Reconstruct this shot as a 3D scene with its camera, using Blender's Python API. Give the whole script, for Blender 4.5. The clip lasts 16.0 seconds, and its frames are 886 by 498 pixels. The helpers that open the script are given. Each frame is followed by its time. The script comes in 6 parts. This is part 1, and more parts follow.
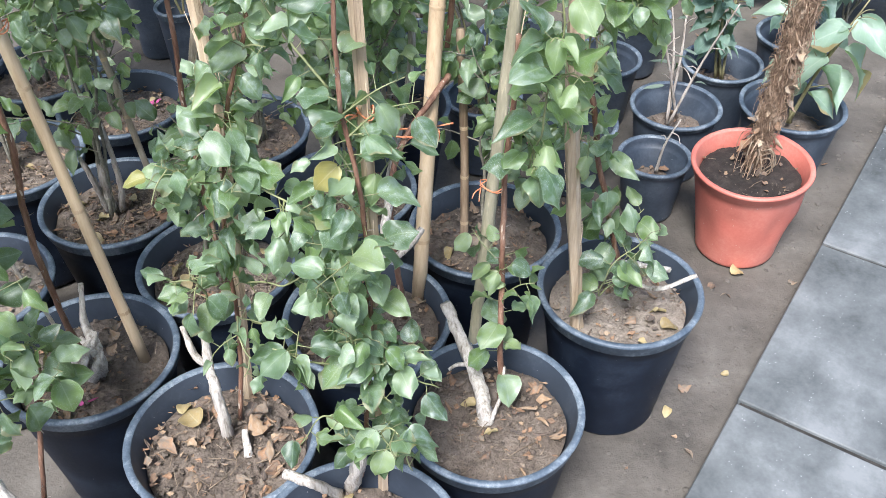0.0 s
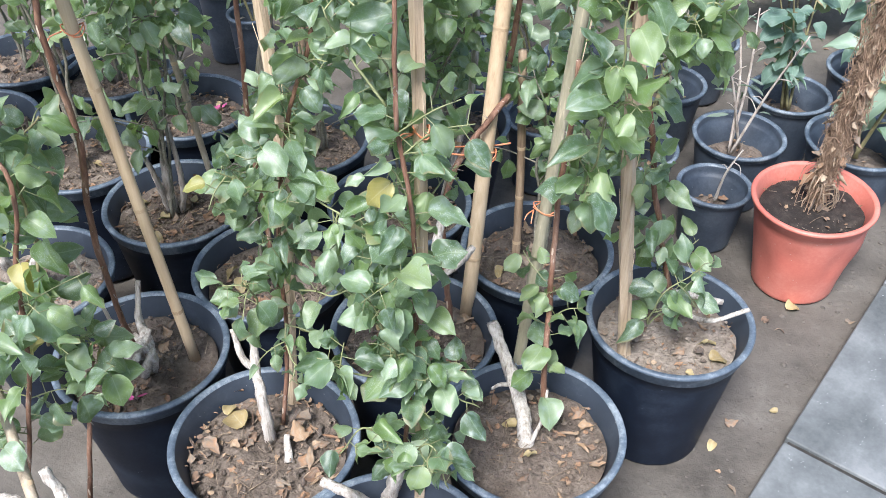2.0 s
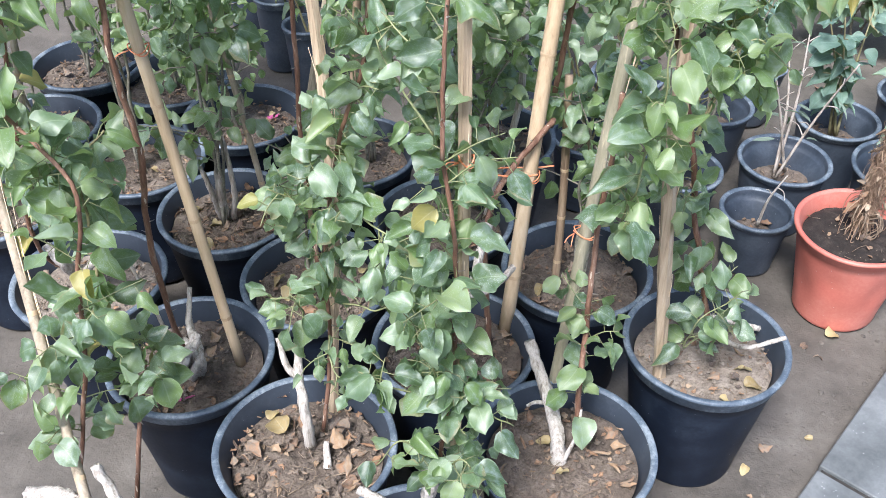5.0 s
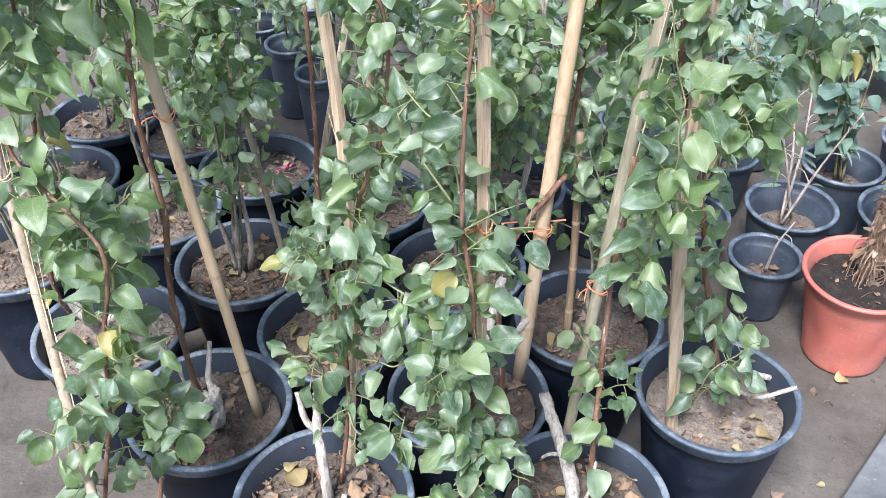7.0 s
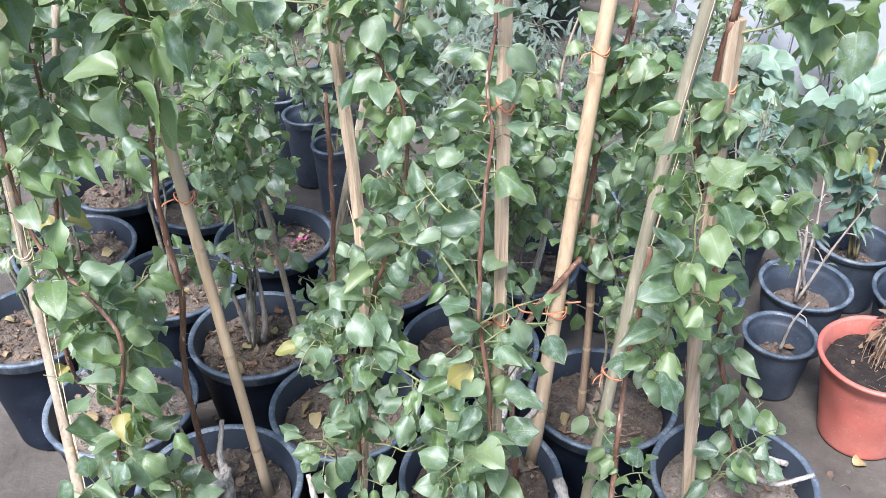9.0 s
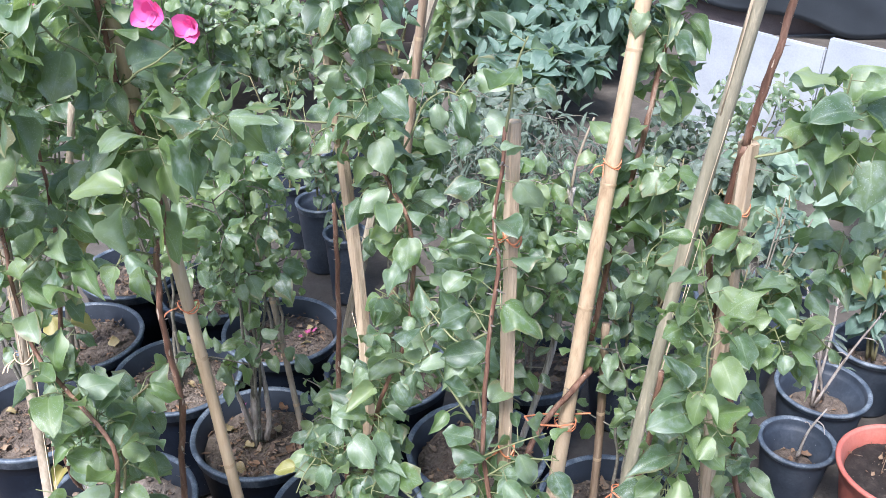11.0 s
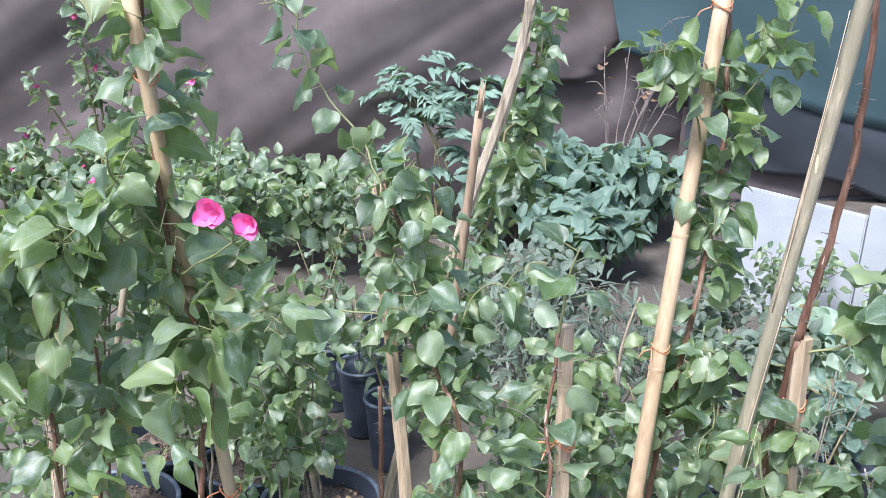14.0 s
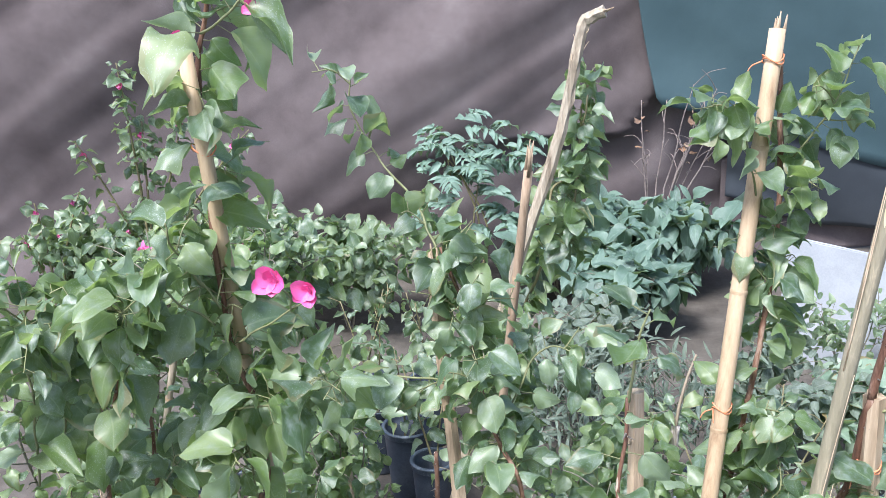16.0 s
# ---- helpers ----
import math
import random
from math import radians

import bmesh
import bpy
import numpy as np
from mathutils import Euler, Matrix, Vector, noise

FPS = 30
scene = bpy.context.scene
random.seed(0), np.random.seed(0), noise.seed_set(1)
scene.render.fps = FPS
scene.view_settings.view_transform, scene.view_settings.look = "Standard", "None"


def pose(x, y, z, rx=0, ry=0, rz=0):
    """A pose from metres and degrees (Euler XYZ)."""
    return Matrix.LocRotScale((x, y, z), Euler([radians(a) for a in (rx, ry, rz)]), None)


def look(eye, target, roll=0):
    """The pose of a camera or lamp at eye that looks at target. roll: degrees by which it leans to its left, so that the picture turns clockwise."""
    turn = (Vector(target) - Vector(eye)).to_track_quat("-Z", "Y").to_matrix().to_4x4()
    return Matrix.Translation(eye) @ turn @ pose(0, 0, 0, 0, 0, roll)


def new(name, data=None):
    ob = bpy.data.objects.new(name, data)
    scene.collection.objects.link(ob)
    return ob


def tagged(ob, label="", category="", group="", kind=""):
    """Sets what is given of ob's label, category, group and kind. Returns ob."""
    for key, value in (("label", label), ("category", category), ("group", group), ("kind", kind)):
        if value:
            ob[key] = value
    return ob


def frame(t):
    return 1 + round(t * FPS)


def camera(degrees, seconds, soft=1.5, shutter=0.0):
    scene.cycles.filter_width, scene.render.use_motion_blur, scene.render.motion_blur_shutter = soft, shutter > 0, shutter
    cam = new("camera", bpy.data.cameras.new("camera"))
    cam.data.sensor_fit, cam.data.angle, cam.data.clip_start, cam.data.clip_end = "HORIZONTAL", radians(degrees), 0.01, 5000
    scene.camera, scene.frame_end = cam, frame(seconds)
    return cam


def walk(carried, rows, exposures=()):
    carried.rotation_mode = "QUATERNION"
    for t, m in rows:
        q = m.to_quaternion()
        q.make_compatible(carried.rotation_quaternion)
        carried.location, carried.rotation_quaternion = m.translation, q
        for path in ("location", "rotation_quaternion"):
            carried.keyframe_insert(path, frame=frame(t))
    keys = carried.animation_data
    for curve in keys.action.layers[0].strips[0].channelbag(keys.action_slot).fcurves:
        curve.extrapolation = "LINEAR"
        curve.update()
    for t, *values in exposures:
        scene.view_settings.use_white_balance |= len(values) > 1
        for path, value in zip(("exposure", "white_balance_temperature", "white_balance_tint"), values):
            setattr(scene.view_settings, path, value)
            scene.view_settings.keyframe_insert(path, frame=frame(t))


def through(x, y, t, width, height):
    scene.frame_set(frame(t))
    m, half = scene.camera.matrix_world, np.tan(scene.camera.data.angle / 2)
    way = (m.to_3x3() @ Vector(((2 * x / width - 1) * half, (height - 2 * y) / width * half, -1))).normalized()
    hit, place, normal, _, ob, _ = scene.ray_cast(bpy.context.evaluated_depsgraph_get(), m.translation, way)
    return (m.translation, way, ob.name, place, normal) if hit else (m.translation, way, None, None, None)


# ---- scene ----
cam = camera(51.16, 16.0, 0.5)
PATH = [
    (0, (0.000, 0.000, 1.554), (0.000, 1.514, 0.247), -0.04),
    (0.5, (0.007, -0.007, 1.559), (-0.015, 1.522, 0.270), 0.25),
    (1, (0.003, -0.007, 1.561), (-0.020, 1.537, 0.290), 0.32),
    (1.5, (0.013, -0.005, 1.570), (-0.088, 1.526, 0.288), 0.73),
    (2, (0.009, 0.001, 1.566), (-0.112, 1.527, 0.279), 0.35),
    (2.5, (0.012, 0.001, 1.572), (-0.111, 1.516, 0.273), 0.39),
    (3, (0.017, -0.015, 1.584), (-0.128, 1.496, 0.282), 0.27),
    (3.5, (0.014, -0.020, 1.600), (-0.139, 1.493, 0.301), 0.52),
    (4, (0.012, -0.015, 1.610), (-0.168, 1.498, 0.315), 0.72),
    (4.2, (0.014, -0.016, 1.609), (-0.187, 1.500, 0.320), 0.60),
    (6.3, (-0.002, -0.010, 1.639), (-0.221, 1.516, 0.366), 0.04),
    (6.5, (-0.007, -0.009, 1.646), (-0.225, 1.529, 0.387), -0.01),
    (7, (-0.004, -0.018, 1.667), (-0.236, 1.543, 0.438), -0.42),
    (7.5, (-0.014, -0.009, 1.674), (-0.243, 1.566, 0.463), -0.13),
    (8, (-0.014, -0.011, 1.683), (-0.250, 1.585, 0.501), -0.02),
    (8.5, (-0.015, -0.006, 1.689), (-0.258, 1.599, 0.521), 0.28),
    (9, (-0.015, 0.001, 1.703), (-0.280, 1.632, 0.577), -0.13),
    (9.2, (-0.020, 0.011, 1.710), (-0.291, 1.648, 0.594), 0.26),
    (11.3, (-0.012, 0.059, 1.754), (-0.333, 1.785, 0.795), 0.20),
    (11.5, (-0.011, 0.057, 1.759), (-0.336, 1.798, 0.830), 0.05),
    (12, (-0.013, 0.058, 1.768), (-0.348, 1.825, 0.894), 0.45),
    (12.5, (-0.016, 0.054, 1.780), (-0.375, 1.846, 0.967), 0.23),
    (13, (-0.020, 0.058, 1.786), (-0.411, 1.861, 1.013), -0.01),
    (13.5, (-0.027, 0.075, 1.789), (-0.435, 1.884, 1.039), 0.23),
    (14, (-0.033, 0.078, 1.797), (-0.450, 1.901, 1.088), -0.01),
    (14.5, (-0.042, 0.079, 1.800), (-0.466, 1.908, 1.112), -0.18),
    (15, (-0.053, 0.075, 1.803), (-0.523, 1.905, 1.147), -0.44),
    (15.5, (-0.058, 0.085, 1.798), (-0.546, 1.913, 1.149), -0.60),
    (16, (-0.063, 0.086, 1.802), (-0.562, 1.930, 1.208), -1.95),
]
walk(cam, [(t, look(eye, target, roll)) for t, eye, target, roll in PATH], ((0.0, 1.22, 6120, 10), (4.0, 1.22, 6080, 11), (9.0, 1.20, 5960, 14), (12.0, 1.11, 5920, 15), (16.0, 1.10, 6020, 13)))

# ---- light: open shade under a bright hazy sky ----
world = bpy.data.worlds.new("sky")
scene.world = world
world.use_nodes = True
wn = world.node_tree.nodes
sky = wn.new("ShaderNodeTexSky")
sky.sky_type = "NISHITA"
sky.sun_disc = False
sky.sun_elevation = radians(57)
sky.sun_rotation = radians(199)
sky.air_density, sky.dust_density, sky.ozone_density = 1.0, 2.5, 1.0
wn["Background"].inputs["Strength"].default_value = 0.13
world.node_tree.links.new(sky.outputs["Color"], wn["Background"].inputs["Color"])
sun = new("sun", bpy.data.lights.new("sun", "SUN"))
sun.data.energy, sun.data.angle, sun.data.color = 3.75, radians(18), (1.0, 0.975, 0.945)
sun.matrix_world = look((-1.05, -3.1, 5.1), (0, 0, 0))


# ---- materials ----
def mat(name):
    m = bpy.data.materials.new(name)
    m.use_nodes = True
    return m, m.node_tree.nodes, m.node_tree.links, m.node_tree.nodes["Principled BSDF"]


def ramp(nodes, stops):
    r = nodes.new("ShaderNodeValToRGB")
    el = r.color_ramp.elements
    while len(el) < len(stops):
        el.new(0.5)
    for e, (p, c) in zip(el, stops):
        e.position, e.color = p, (*c, 1)
    return r


def tex(nodes, links, kind, scale, coord, detail=4.0, rough=0.6):
    n = nodes.new(kind)
    n.inputs["Scale"].default_value = scale
    if kind == "ShaderNodeTexNoise":
        n.inputs["Detail"].default_value = detail
        n.inputs["Roughness"].default_value = rough
    links.new(coord, n.inputs["Vector"])
    return n


def mixc(nodes, links, fac, a, b, mode="MIX"):
    m = nodes.new("ShaderNodeMix")
    m.data_type, m.blend_type = "RGBA", mode
    for s, v in ((m.inputs[0], fac), (m.inputs[6], a), (m.inputs[7], b)):
        if isinstance(v, (int, float)):
            s.default_value = v
        elif isinstance(v, tuple):
            s.default_value = (*v, 1)
        else:
            links.new(v, s)
    return m.outputs[2]


def maths(nodes, links, op, a, b=0.0, clamp=False):
    m = nodes.new("ShaderNodeMath")
    m.operation, m.use_clamp = op, clamp
    for s, v in zip(m.inputs, (a, b)):
        if isinstance(v, (int, float)):
            s.default_value = v
        else:
            links.new(v, s)
    return m.outputs[0]


def bump(nodes, links, bsdf, height, strength, dist):
    b = nodes.new("ShaderNodeBump")
    b.inputs["Strength"].default_value, b.inputs["Distance"].default_value = strength, dist
    links.new(height, b.inputs["Height"])
    links.new(b.outputs["Normal"], bsdf.inputs["Normal"])


def rnd(nodes, links):
    """A number of its own for each piece, whether it is an object or an island of a joined mesh."""
    a, b = nodes.new("ShaderNodeObjectInfo").outputs["Random"], nodes.new("ShaderNodeNewGeometry").outputs["Random Per Island"]
    return maths(nodes, links, "FRACT", maths(nodes, links, "ADD", a, b))


def surface(name, stops, scale=8.0, fine=90.0, rough=(0.6, 0.9), relief=0.4, dist=0.004, coords="Object", metal=0.0, stretch=None, spots=None, shine=0.5, grain=0.38):
    """A surface with stains and grain: two scales of noise through a ramp, and fine relief."""
    m, n, l, b = mat(name)
    co = n.new("ShaderNodeTexCoord").outputs[coords]
    own = n.new("ShaderNodeVectorMath")
    own.operation = "ADD"
    l.new(co, own.inputs[0])
    l.new(maths(n, l, "MULTIPLY", n.new("ShaderNodeObjectInfo").outputs["Random"], 40.0), own.inputs[1])
    co = own.outputs["Vector"]
    if stretch:
        mp = n.new("ShaderNodeMapping")
        mp.inputs["Scale"].default_value = stretch
        l.new(co, mp.inputs["Vector"])
        co = mp.outputs["Vector"]
    big = tex(n, l, "ShaderNodeTexNoise", scale, co, 5.0)
    small = tex(n, l, "ShaderNodeTexNoise", fine, co, 6.0, 0.7)
    v = maths(n, l, "ADD", maths(n, l, "MULTIPLY", big.outputs["Fac"], 1.0 - grain), maths(n, l, "MULTIPLY", small.outputs["Fac"], grain))
    r = ramp(n, stops)
    l.new(v, r.inputs["Fac"])
    col = r.outputs["Color"]
    if spots:
        vo = tex(n, l, "ShaderNodeTexVoronoi", spots[0], co)
        near = maths(n, l, "LESS_THAN", vo.outputs["Distance"], spots[1])
        some = maths(n, l, "GREATER_THAN", tex(n, l, "ShaderNodeTexNoise", spots[0] * 0.2, co).outputs["Fac"], spots[3])
        col = mixc(n, l, maths(n, l, "MULTIPLY", near, some), col, spots[2])
    l.new(col, b.inputs["Base Color"])
    rr = n.new("ShaderNodeMapRange")
    rr.inputs["To Min"].default_value, rr.inputs["To Max"].default_value = rough
    l.new(small.outputs["Fac"], rr.inputs["Value"])
    l.new(rr.outputs["Result"], b.inputs["Roughness"])
    b.inputs["Metallic"].default_value = metal
    b.inputs["Specular IOR Level"].default_value = shine
    bump(n, l, b, v, relief, dist)
    return m


def leaf_material(name, dark, light, rib, dust_sheen=0.30, gloss=0.36, through=0.22, spot=1.0, between=(), brown=0.0, wax=0.0):
    m, n, l, b = mat(name)
    uv = n.new("ShaderNodeUVMap").outputs["UV"]
    r = rnd(n, l)
    shift = n.new("ShaderNodeVectorMath")
    shift.operation = "ADD"
    cx = n.new("ShaderNodeCombineXYZ")
    l.new(maths(n, l, "MULTIPLY", r, 37.0), cx.inputs["X"])
    l.new(maths(n, l, "MULTIPLY", r, 91.0), cx.inputs["Y"])
    l.new(uv, shift.inputs[0])
    l.new(cx.outputs["Vector"], shift.inputs[1])
    co = shift.outputs["Vector"]
    big = tex(n, l, "ShaderNodeTexNoise", 2.2, co, 3.0)
    tone = maths(n, l, "ADD", maths(n, l, "MULTIPLY", r, 0.75), maths(n, l, "MULTIPLY", big.outputs["Fac"], 0.4), True)
    cr = ramp(n, ((0.1, dark), *between, (0.95, light)))
    l.new(tone, cr.inputs["Fac"])
    col = cr.outputs["Color"]
    sep = n.new("ShaderNodeSeparateXYZ")
    l.new(uv, sep.inputs["Vector"])
    across = maths(n, l, "ABSOLUTE", maths(n, l, "SUBTRACT", sep.outputs["X"], 0.5))
    ribline = maths(n, l, "LESS_THAN", across, 0.022)
    side = maths(n, l, "SUBTRACT", sep.outputs["Y"], maths(n, l, "MULTIPLY", across, 0.9))
    veins = maths(n, l, "GREATER_THAN", maths(n, l, "SINE", maths(n, l, "MULTIPLY", side, 38.0)), 0.93)
    col = mixc(n, l, maths(n, l, "MULTIPLY", ribline, 0.42), col, rib)
    col = mixc(n, l, maths(n, l, "MULTIPLY", veins, 0.13), col, rib)
    # Pale film: dust on the blade, with the sky's silvery sheen painted in.
    film = tex(n, l, "ShaderNodeTexNoise", 4.0, co, 4.0, 0.6)
    fm = n.new("ShaderNodeMapRange")
    fm.inputs["From Min"].default_value, fm.inputs["From Max"].default_value, fm.inputs["To Max"].default_value = 0.46, 0.72, dust_sheen
    l.new(film.outputs["Fac"], fm.inputs["Value"])
    amount = maths(n, l, "MULTIPLY", fm.outputs["Result"], maths(n, l, "ADD", maths(n, l, "FRACT", maths(n, l, "MULTIPLY", r, 13.7)), 0.5))
    col = mixc(n, l, amount, col, (0.31, 0.378, 0.362))
    margin = maths(n, l, "GREATER_THAN", across, 0.465)
    col = mixc(n, l, maths(n, l, "MULTIPLY", margin, 0.35), col, rib)
    if brown:
        # Scorched margins and tips on some leaves.
        far = maths(n, l, "ADD", maths(n, l, "MULTIPLY", across, 1.3), maths(n, l, "MULTIPLY", sep.outputs["Y"], 0.45))
        rag = maths(n, l, "ADD", far, maths(n, l, "MULTIPLY", tex(n, l, "ShaderNodeTexNoise", 3.0, co, 3.0).outputs["Fac"], 0.5))
        some = maths(n, l, "GREATER_THAN", maths(n, l, "FRACT", maths(n, l, "MULTIPLY", r, 7.3)), 0.80)
        burnt = maths(n, l, "MULTIPLY", maths(n, l, "GREATER_THAN", rag, 1.02), some)
        col = mixc(n, l, maths(n, l, "MULTIPLY", burnt, brown), col, (0.26, 0.19, 0.09))
    # Dried drops of hard water: many fine specks and a few larger ones.
    few = maths(n, l, "GREATER_THAN", tex(n, l, "ShaderNodeTexNoise", 1.6, co, 1.0).outputs["Fac"], 0.46)
    fine = maths(n, l, "LESS_THAN", tex(n, l, "ShaderNodeTexVoronoi", 26.0, co).outputs["Distance"], 0.24)
    large = maths(n, l, "LESS_THAN", tex(n, l, "ShaderNodeTexVoronoi", 11.0, co).outputs["Distance"], 0.17)
    own = maths(n, l, "POWER", maths(n, l, "FRACT", maths(n, l, "MULTIPLY", r, 29.3)), 1.6)
    dots = maths(n, l, "MULTIPLY", maths(n, l, "MULTIPLY", maths(n, l, "MAXIMUM", fine, large), few), own)
    col = mixc(n, l, maths(n, l, "MULTIPLY", dots, min(0.8, 0.42 * spot)), col, (0.50, 0.55, 0.50))
    l.new(col, b.inputs["Base Color"])
    rr = n.new("ShaderNodeMapRange")
    rr.inputs["To Min"].default_value, rr.inputs["To Max"].default_value = gloss - 0.08, gloss + 0.22
    l.new(film.outputs["Fac"], rr.inputs["Value"])
    l.new(rr.outputs["Result"], b.inputs["Roughness"])
    bump(n, l, b, maths(n, l, "ADD", maths(n, l, "MULTIPLY", veins, -0.5), film.outputs["Fac"]), 0.3, 0.002)
    b.inputs["Specular IOR Level"].default_value = 0.90
    b.inputs["Coat Weight"].default_value, b.inputs["Coat Roughness"].default_value, b.inputs["Coat IOR"].default_value = wax, 0.44, 1.6
    if through:
        tr = n.new("ShaderNodeBsdfTranslucent")
        l.new(mixc(n, l, 0.7, col, (0.34, 0.48, 0.12)), tr.inputs["Color"])
        ms = n.new("ShaderNodeMixShader")
        ms.inputs["Fac"].default_value = through
        l.new(b.outputs["BSDF"], ms.inputs[1])
        l.new(tr.outputs["BSDF"], ms.inputs[2])
        l.new(ms.outputs["Shader"], n["Material Output"].inputs["Surface"])
    return m


M_LEAF = leaf_material("leaf_green", (0.026, 0.060, 0.027), (0.225, 0.305, 0.190), (0.30, 0.38, 0.22), 0.52, 0.45, 0.40, 1.5, ((0.36, (0.055, 0.113, 0.050)), (0.58, (0.108, 0.180, 0.090)), (0.78, (0.162, 0.232, 0.108))), brown=0.5, wax=0.40)
M_YOUNG = leaf_material("leaf_young", (0.076, 0.145, 0.042), (0.270, 0.350, 0.165), (0.36, 0.44, 0.24), 0.46, 0.45, 0.48, 1.4, ((0.45, (0.130, 0.218, 0.064)), (0.70, (0.178, 0.260, 0.100))), brown=0.4, wax=0.4)
M_PALE = leaf_material("leaf_pale", (0.150, 0.250, 0.170), (0.330, 0.420, 0.330), (0.40, 0.48, 0.36), 0.40, 0.45, 0.35, 0.3, brown=0.95)
M_YELLOW = leaf_material("leaf_yellow", (0.17, 0.18, 0.042), (0.34, 0.27, 0.070), (0.40, 0.37, 0.18), 0.1, 0.5, 0.3, 0.2)
M_FALLEN = leaf_material("leaf_fallen", (0.20, 0.135, 0.050), (0.36, 0.28, 0.13), (0.42, 0.34, 0.16), 0.25, 0.6, 0.1, 0.2)
M_BLUE = leaf_material("leaf_bluish", (0.037, 0.088, 0.068), (0.118, 0.200, 0.153), (0.21, 0.31, 0.23), 0.3, 0.60, 0.25, 0.2)
M_FEATHER = leaf_material("leaf_blue_green", (0.080, 0.155, 0.120), (0.175, 0.280, 0.222), (0.21, 0.32, 0.25), 0.3, 0.60, 0.25, 0.1)
M_GREY = leaf_material("leaf_greyish", (0.038, 0.064, 0.045), (0.104, 0.148, 0.108), (0.22, 0.27, 0.20), 0.4, 0.6, 0.2, 0.3)
M_PETAL = leaf_material("bract_pink", (0.62, 0.06, 0.27), (0.80, 0.17, 0.44), (0.74, 0.22, 0.44), 0.0, 0.6, 0.0, 0.0)
M_WILTED = leaf_material("bract_wilted", (0.22, 0.020, 0.085), (0.46, 0.06, 0.22), (0.5, 0.15, 0.3), 0.1, 0.7, 0.0, 0.0)
M_DRY = leaf_material("leaf_dry", (0.030, 0.020, 0.015), (0.28, 0.205, 0.135), (0.20, 0.13, 0.08), 0.15, 0.85, 0.0, 0.0, ((0.30, (0.070, 0.048, 0.036)), (0.45, (0.140, 0.078, 0.044)), (0.60, (0.230, 0.122, 0.060)), (0.72, (0.140, 0.112, 0.086)), (0.85, (0.240, 0.148, 0.080))))
M_STRAW = leaf_material("leaf_straw", (0.16, 0.105, 0.065), (0.36, 0.27, 0.185), (0.5, 0.4, 0.28), 0.2, 0.8, 0.1, 0.0)
# Body black set deeper than the plastic's own: the walls' shade is in the colour.
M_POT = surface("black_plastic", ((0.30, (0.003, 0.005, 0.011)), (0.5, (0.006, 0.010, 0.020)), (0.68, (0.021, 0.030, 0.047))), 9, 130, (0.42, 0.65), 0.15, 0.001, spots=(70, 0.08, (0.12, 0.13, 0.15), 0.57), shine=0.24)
M_THINPOT = surface("thin_grey_plastic", ((0.30, (0.017, 0.023, 0.035)), (0.48, (0.038, 0.050, 0.070)), (0.70, (0.083, 0.099, 0.124))), 11, 130, (0.4, 0.62), 0.2, 0.001, spots=(60, 0.08, (0.18, 0.19, 0.20), 0.56))
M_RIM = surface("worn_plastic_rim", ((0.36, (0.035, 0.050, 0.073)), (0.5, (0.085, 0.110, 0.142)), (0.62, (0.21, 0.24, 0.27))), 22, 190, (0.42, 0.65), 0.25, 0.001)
M_INNER = surface("dusty_plastic_wall", ((0.25, (0.014, 0.020, 0.030)), (0.55, (0.029, 0.038, 0.054)), (0.8, (0.072, 0.085, 0.104))), 12, 130, (0.45, 0.65), 0.2, 0.001, spots=(60, 0.08, (0.2, 0.2, 0.2), 0.56))
M_TERRA = surface("orange_plastic", ((0.30, (0.40, 0.100, 0.074)), (0.5, (0.48, 0.148, 0.112)), (0.72, (0.55, 0.236, 0.188))), 7, 120, (0.45, 0.62), 0.12, 0.001, spots=(55, 0.08, (0.55, 0.42, 0.36), 0.56))
M_SOIL = surface("dry_potting_soil", ((0.33, (0.055, 0.041, 0.032)), (0.45, (0.130, 0.100, 0.078)), (0.56, (0.195, 0.155, 0.124)), (0.68, (0.30, 0.250, 0.208))), 22, 120, (0.9, 1.0), 1.0, 0.03)
M_SAND = surface("sandy_soil", ((0.33, (0.100, 0.078, 0.061)), (0.45, (0.190, 0.155, 0.125)), (0.56, (0.260, 0.218, 0.180)), (0.68, (0.36, 0.312, 0.268))), 22, 120, (0.9, 1.0), 1.0, 0.02)
M_PEAT = surface("dark_peat", ((0.32, (0.007, 0.005, 0.004)), (0.5, (0.020, 0.014, 0.011)), (0.66, (0.055, 0.042, 0.034))), 40, 210, (0.85, 1.0), 1.0, 0.012, spots=(140, 0.14, (0.30, 0.24, 0.18), 0.58))
M_GROUND = surface("damp_earth", ((0.32, (0.040, 0.034, 0.028)), (0.43, (0.070, 0.061, 0.051)), (0.55, (0.096, 0.084, 0.071)), (0.70, (0.138, 0.123, 0.106))), 7.5, 70, (0.6, 0.95), 1.0, 0.010, spots=(60, 0.08, (0.045, 0.037, 0.031), 0.60), grain=0.30)
M_PAVER = surface("grey_concrete", ((0.34, (0.038, 0.042, 0.043)), (0.44, (0.078, 0.085, 0.087)), (0.53, (0.112, 0.120, 0.123)), (0.65, (0.175, 0.184, 0.187))), 5.2, 120, (0.65, 0.95), 0.30, 0.002, spots=(95, 0.13, (0.28, 0.29, 0.29), 0.56), grain=0.18)
M_JOINT = surface("dark_joint_earth", ((0.35, (0.012, 0.011, 0.010)), (0.5, (0.024, 0.022, 0.020)), (0.65, (0.050, 0.046, 0.042))), 20, 140, (0.85, 1.0), 0.8, 0.006)
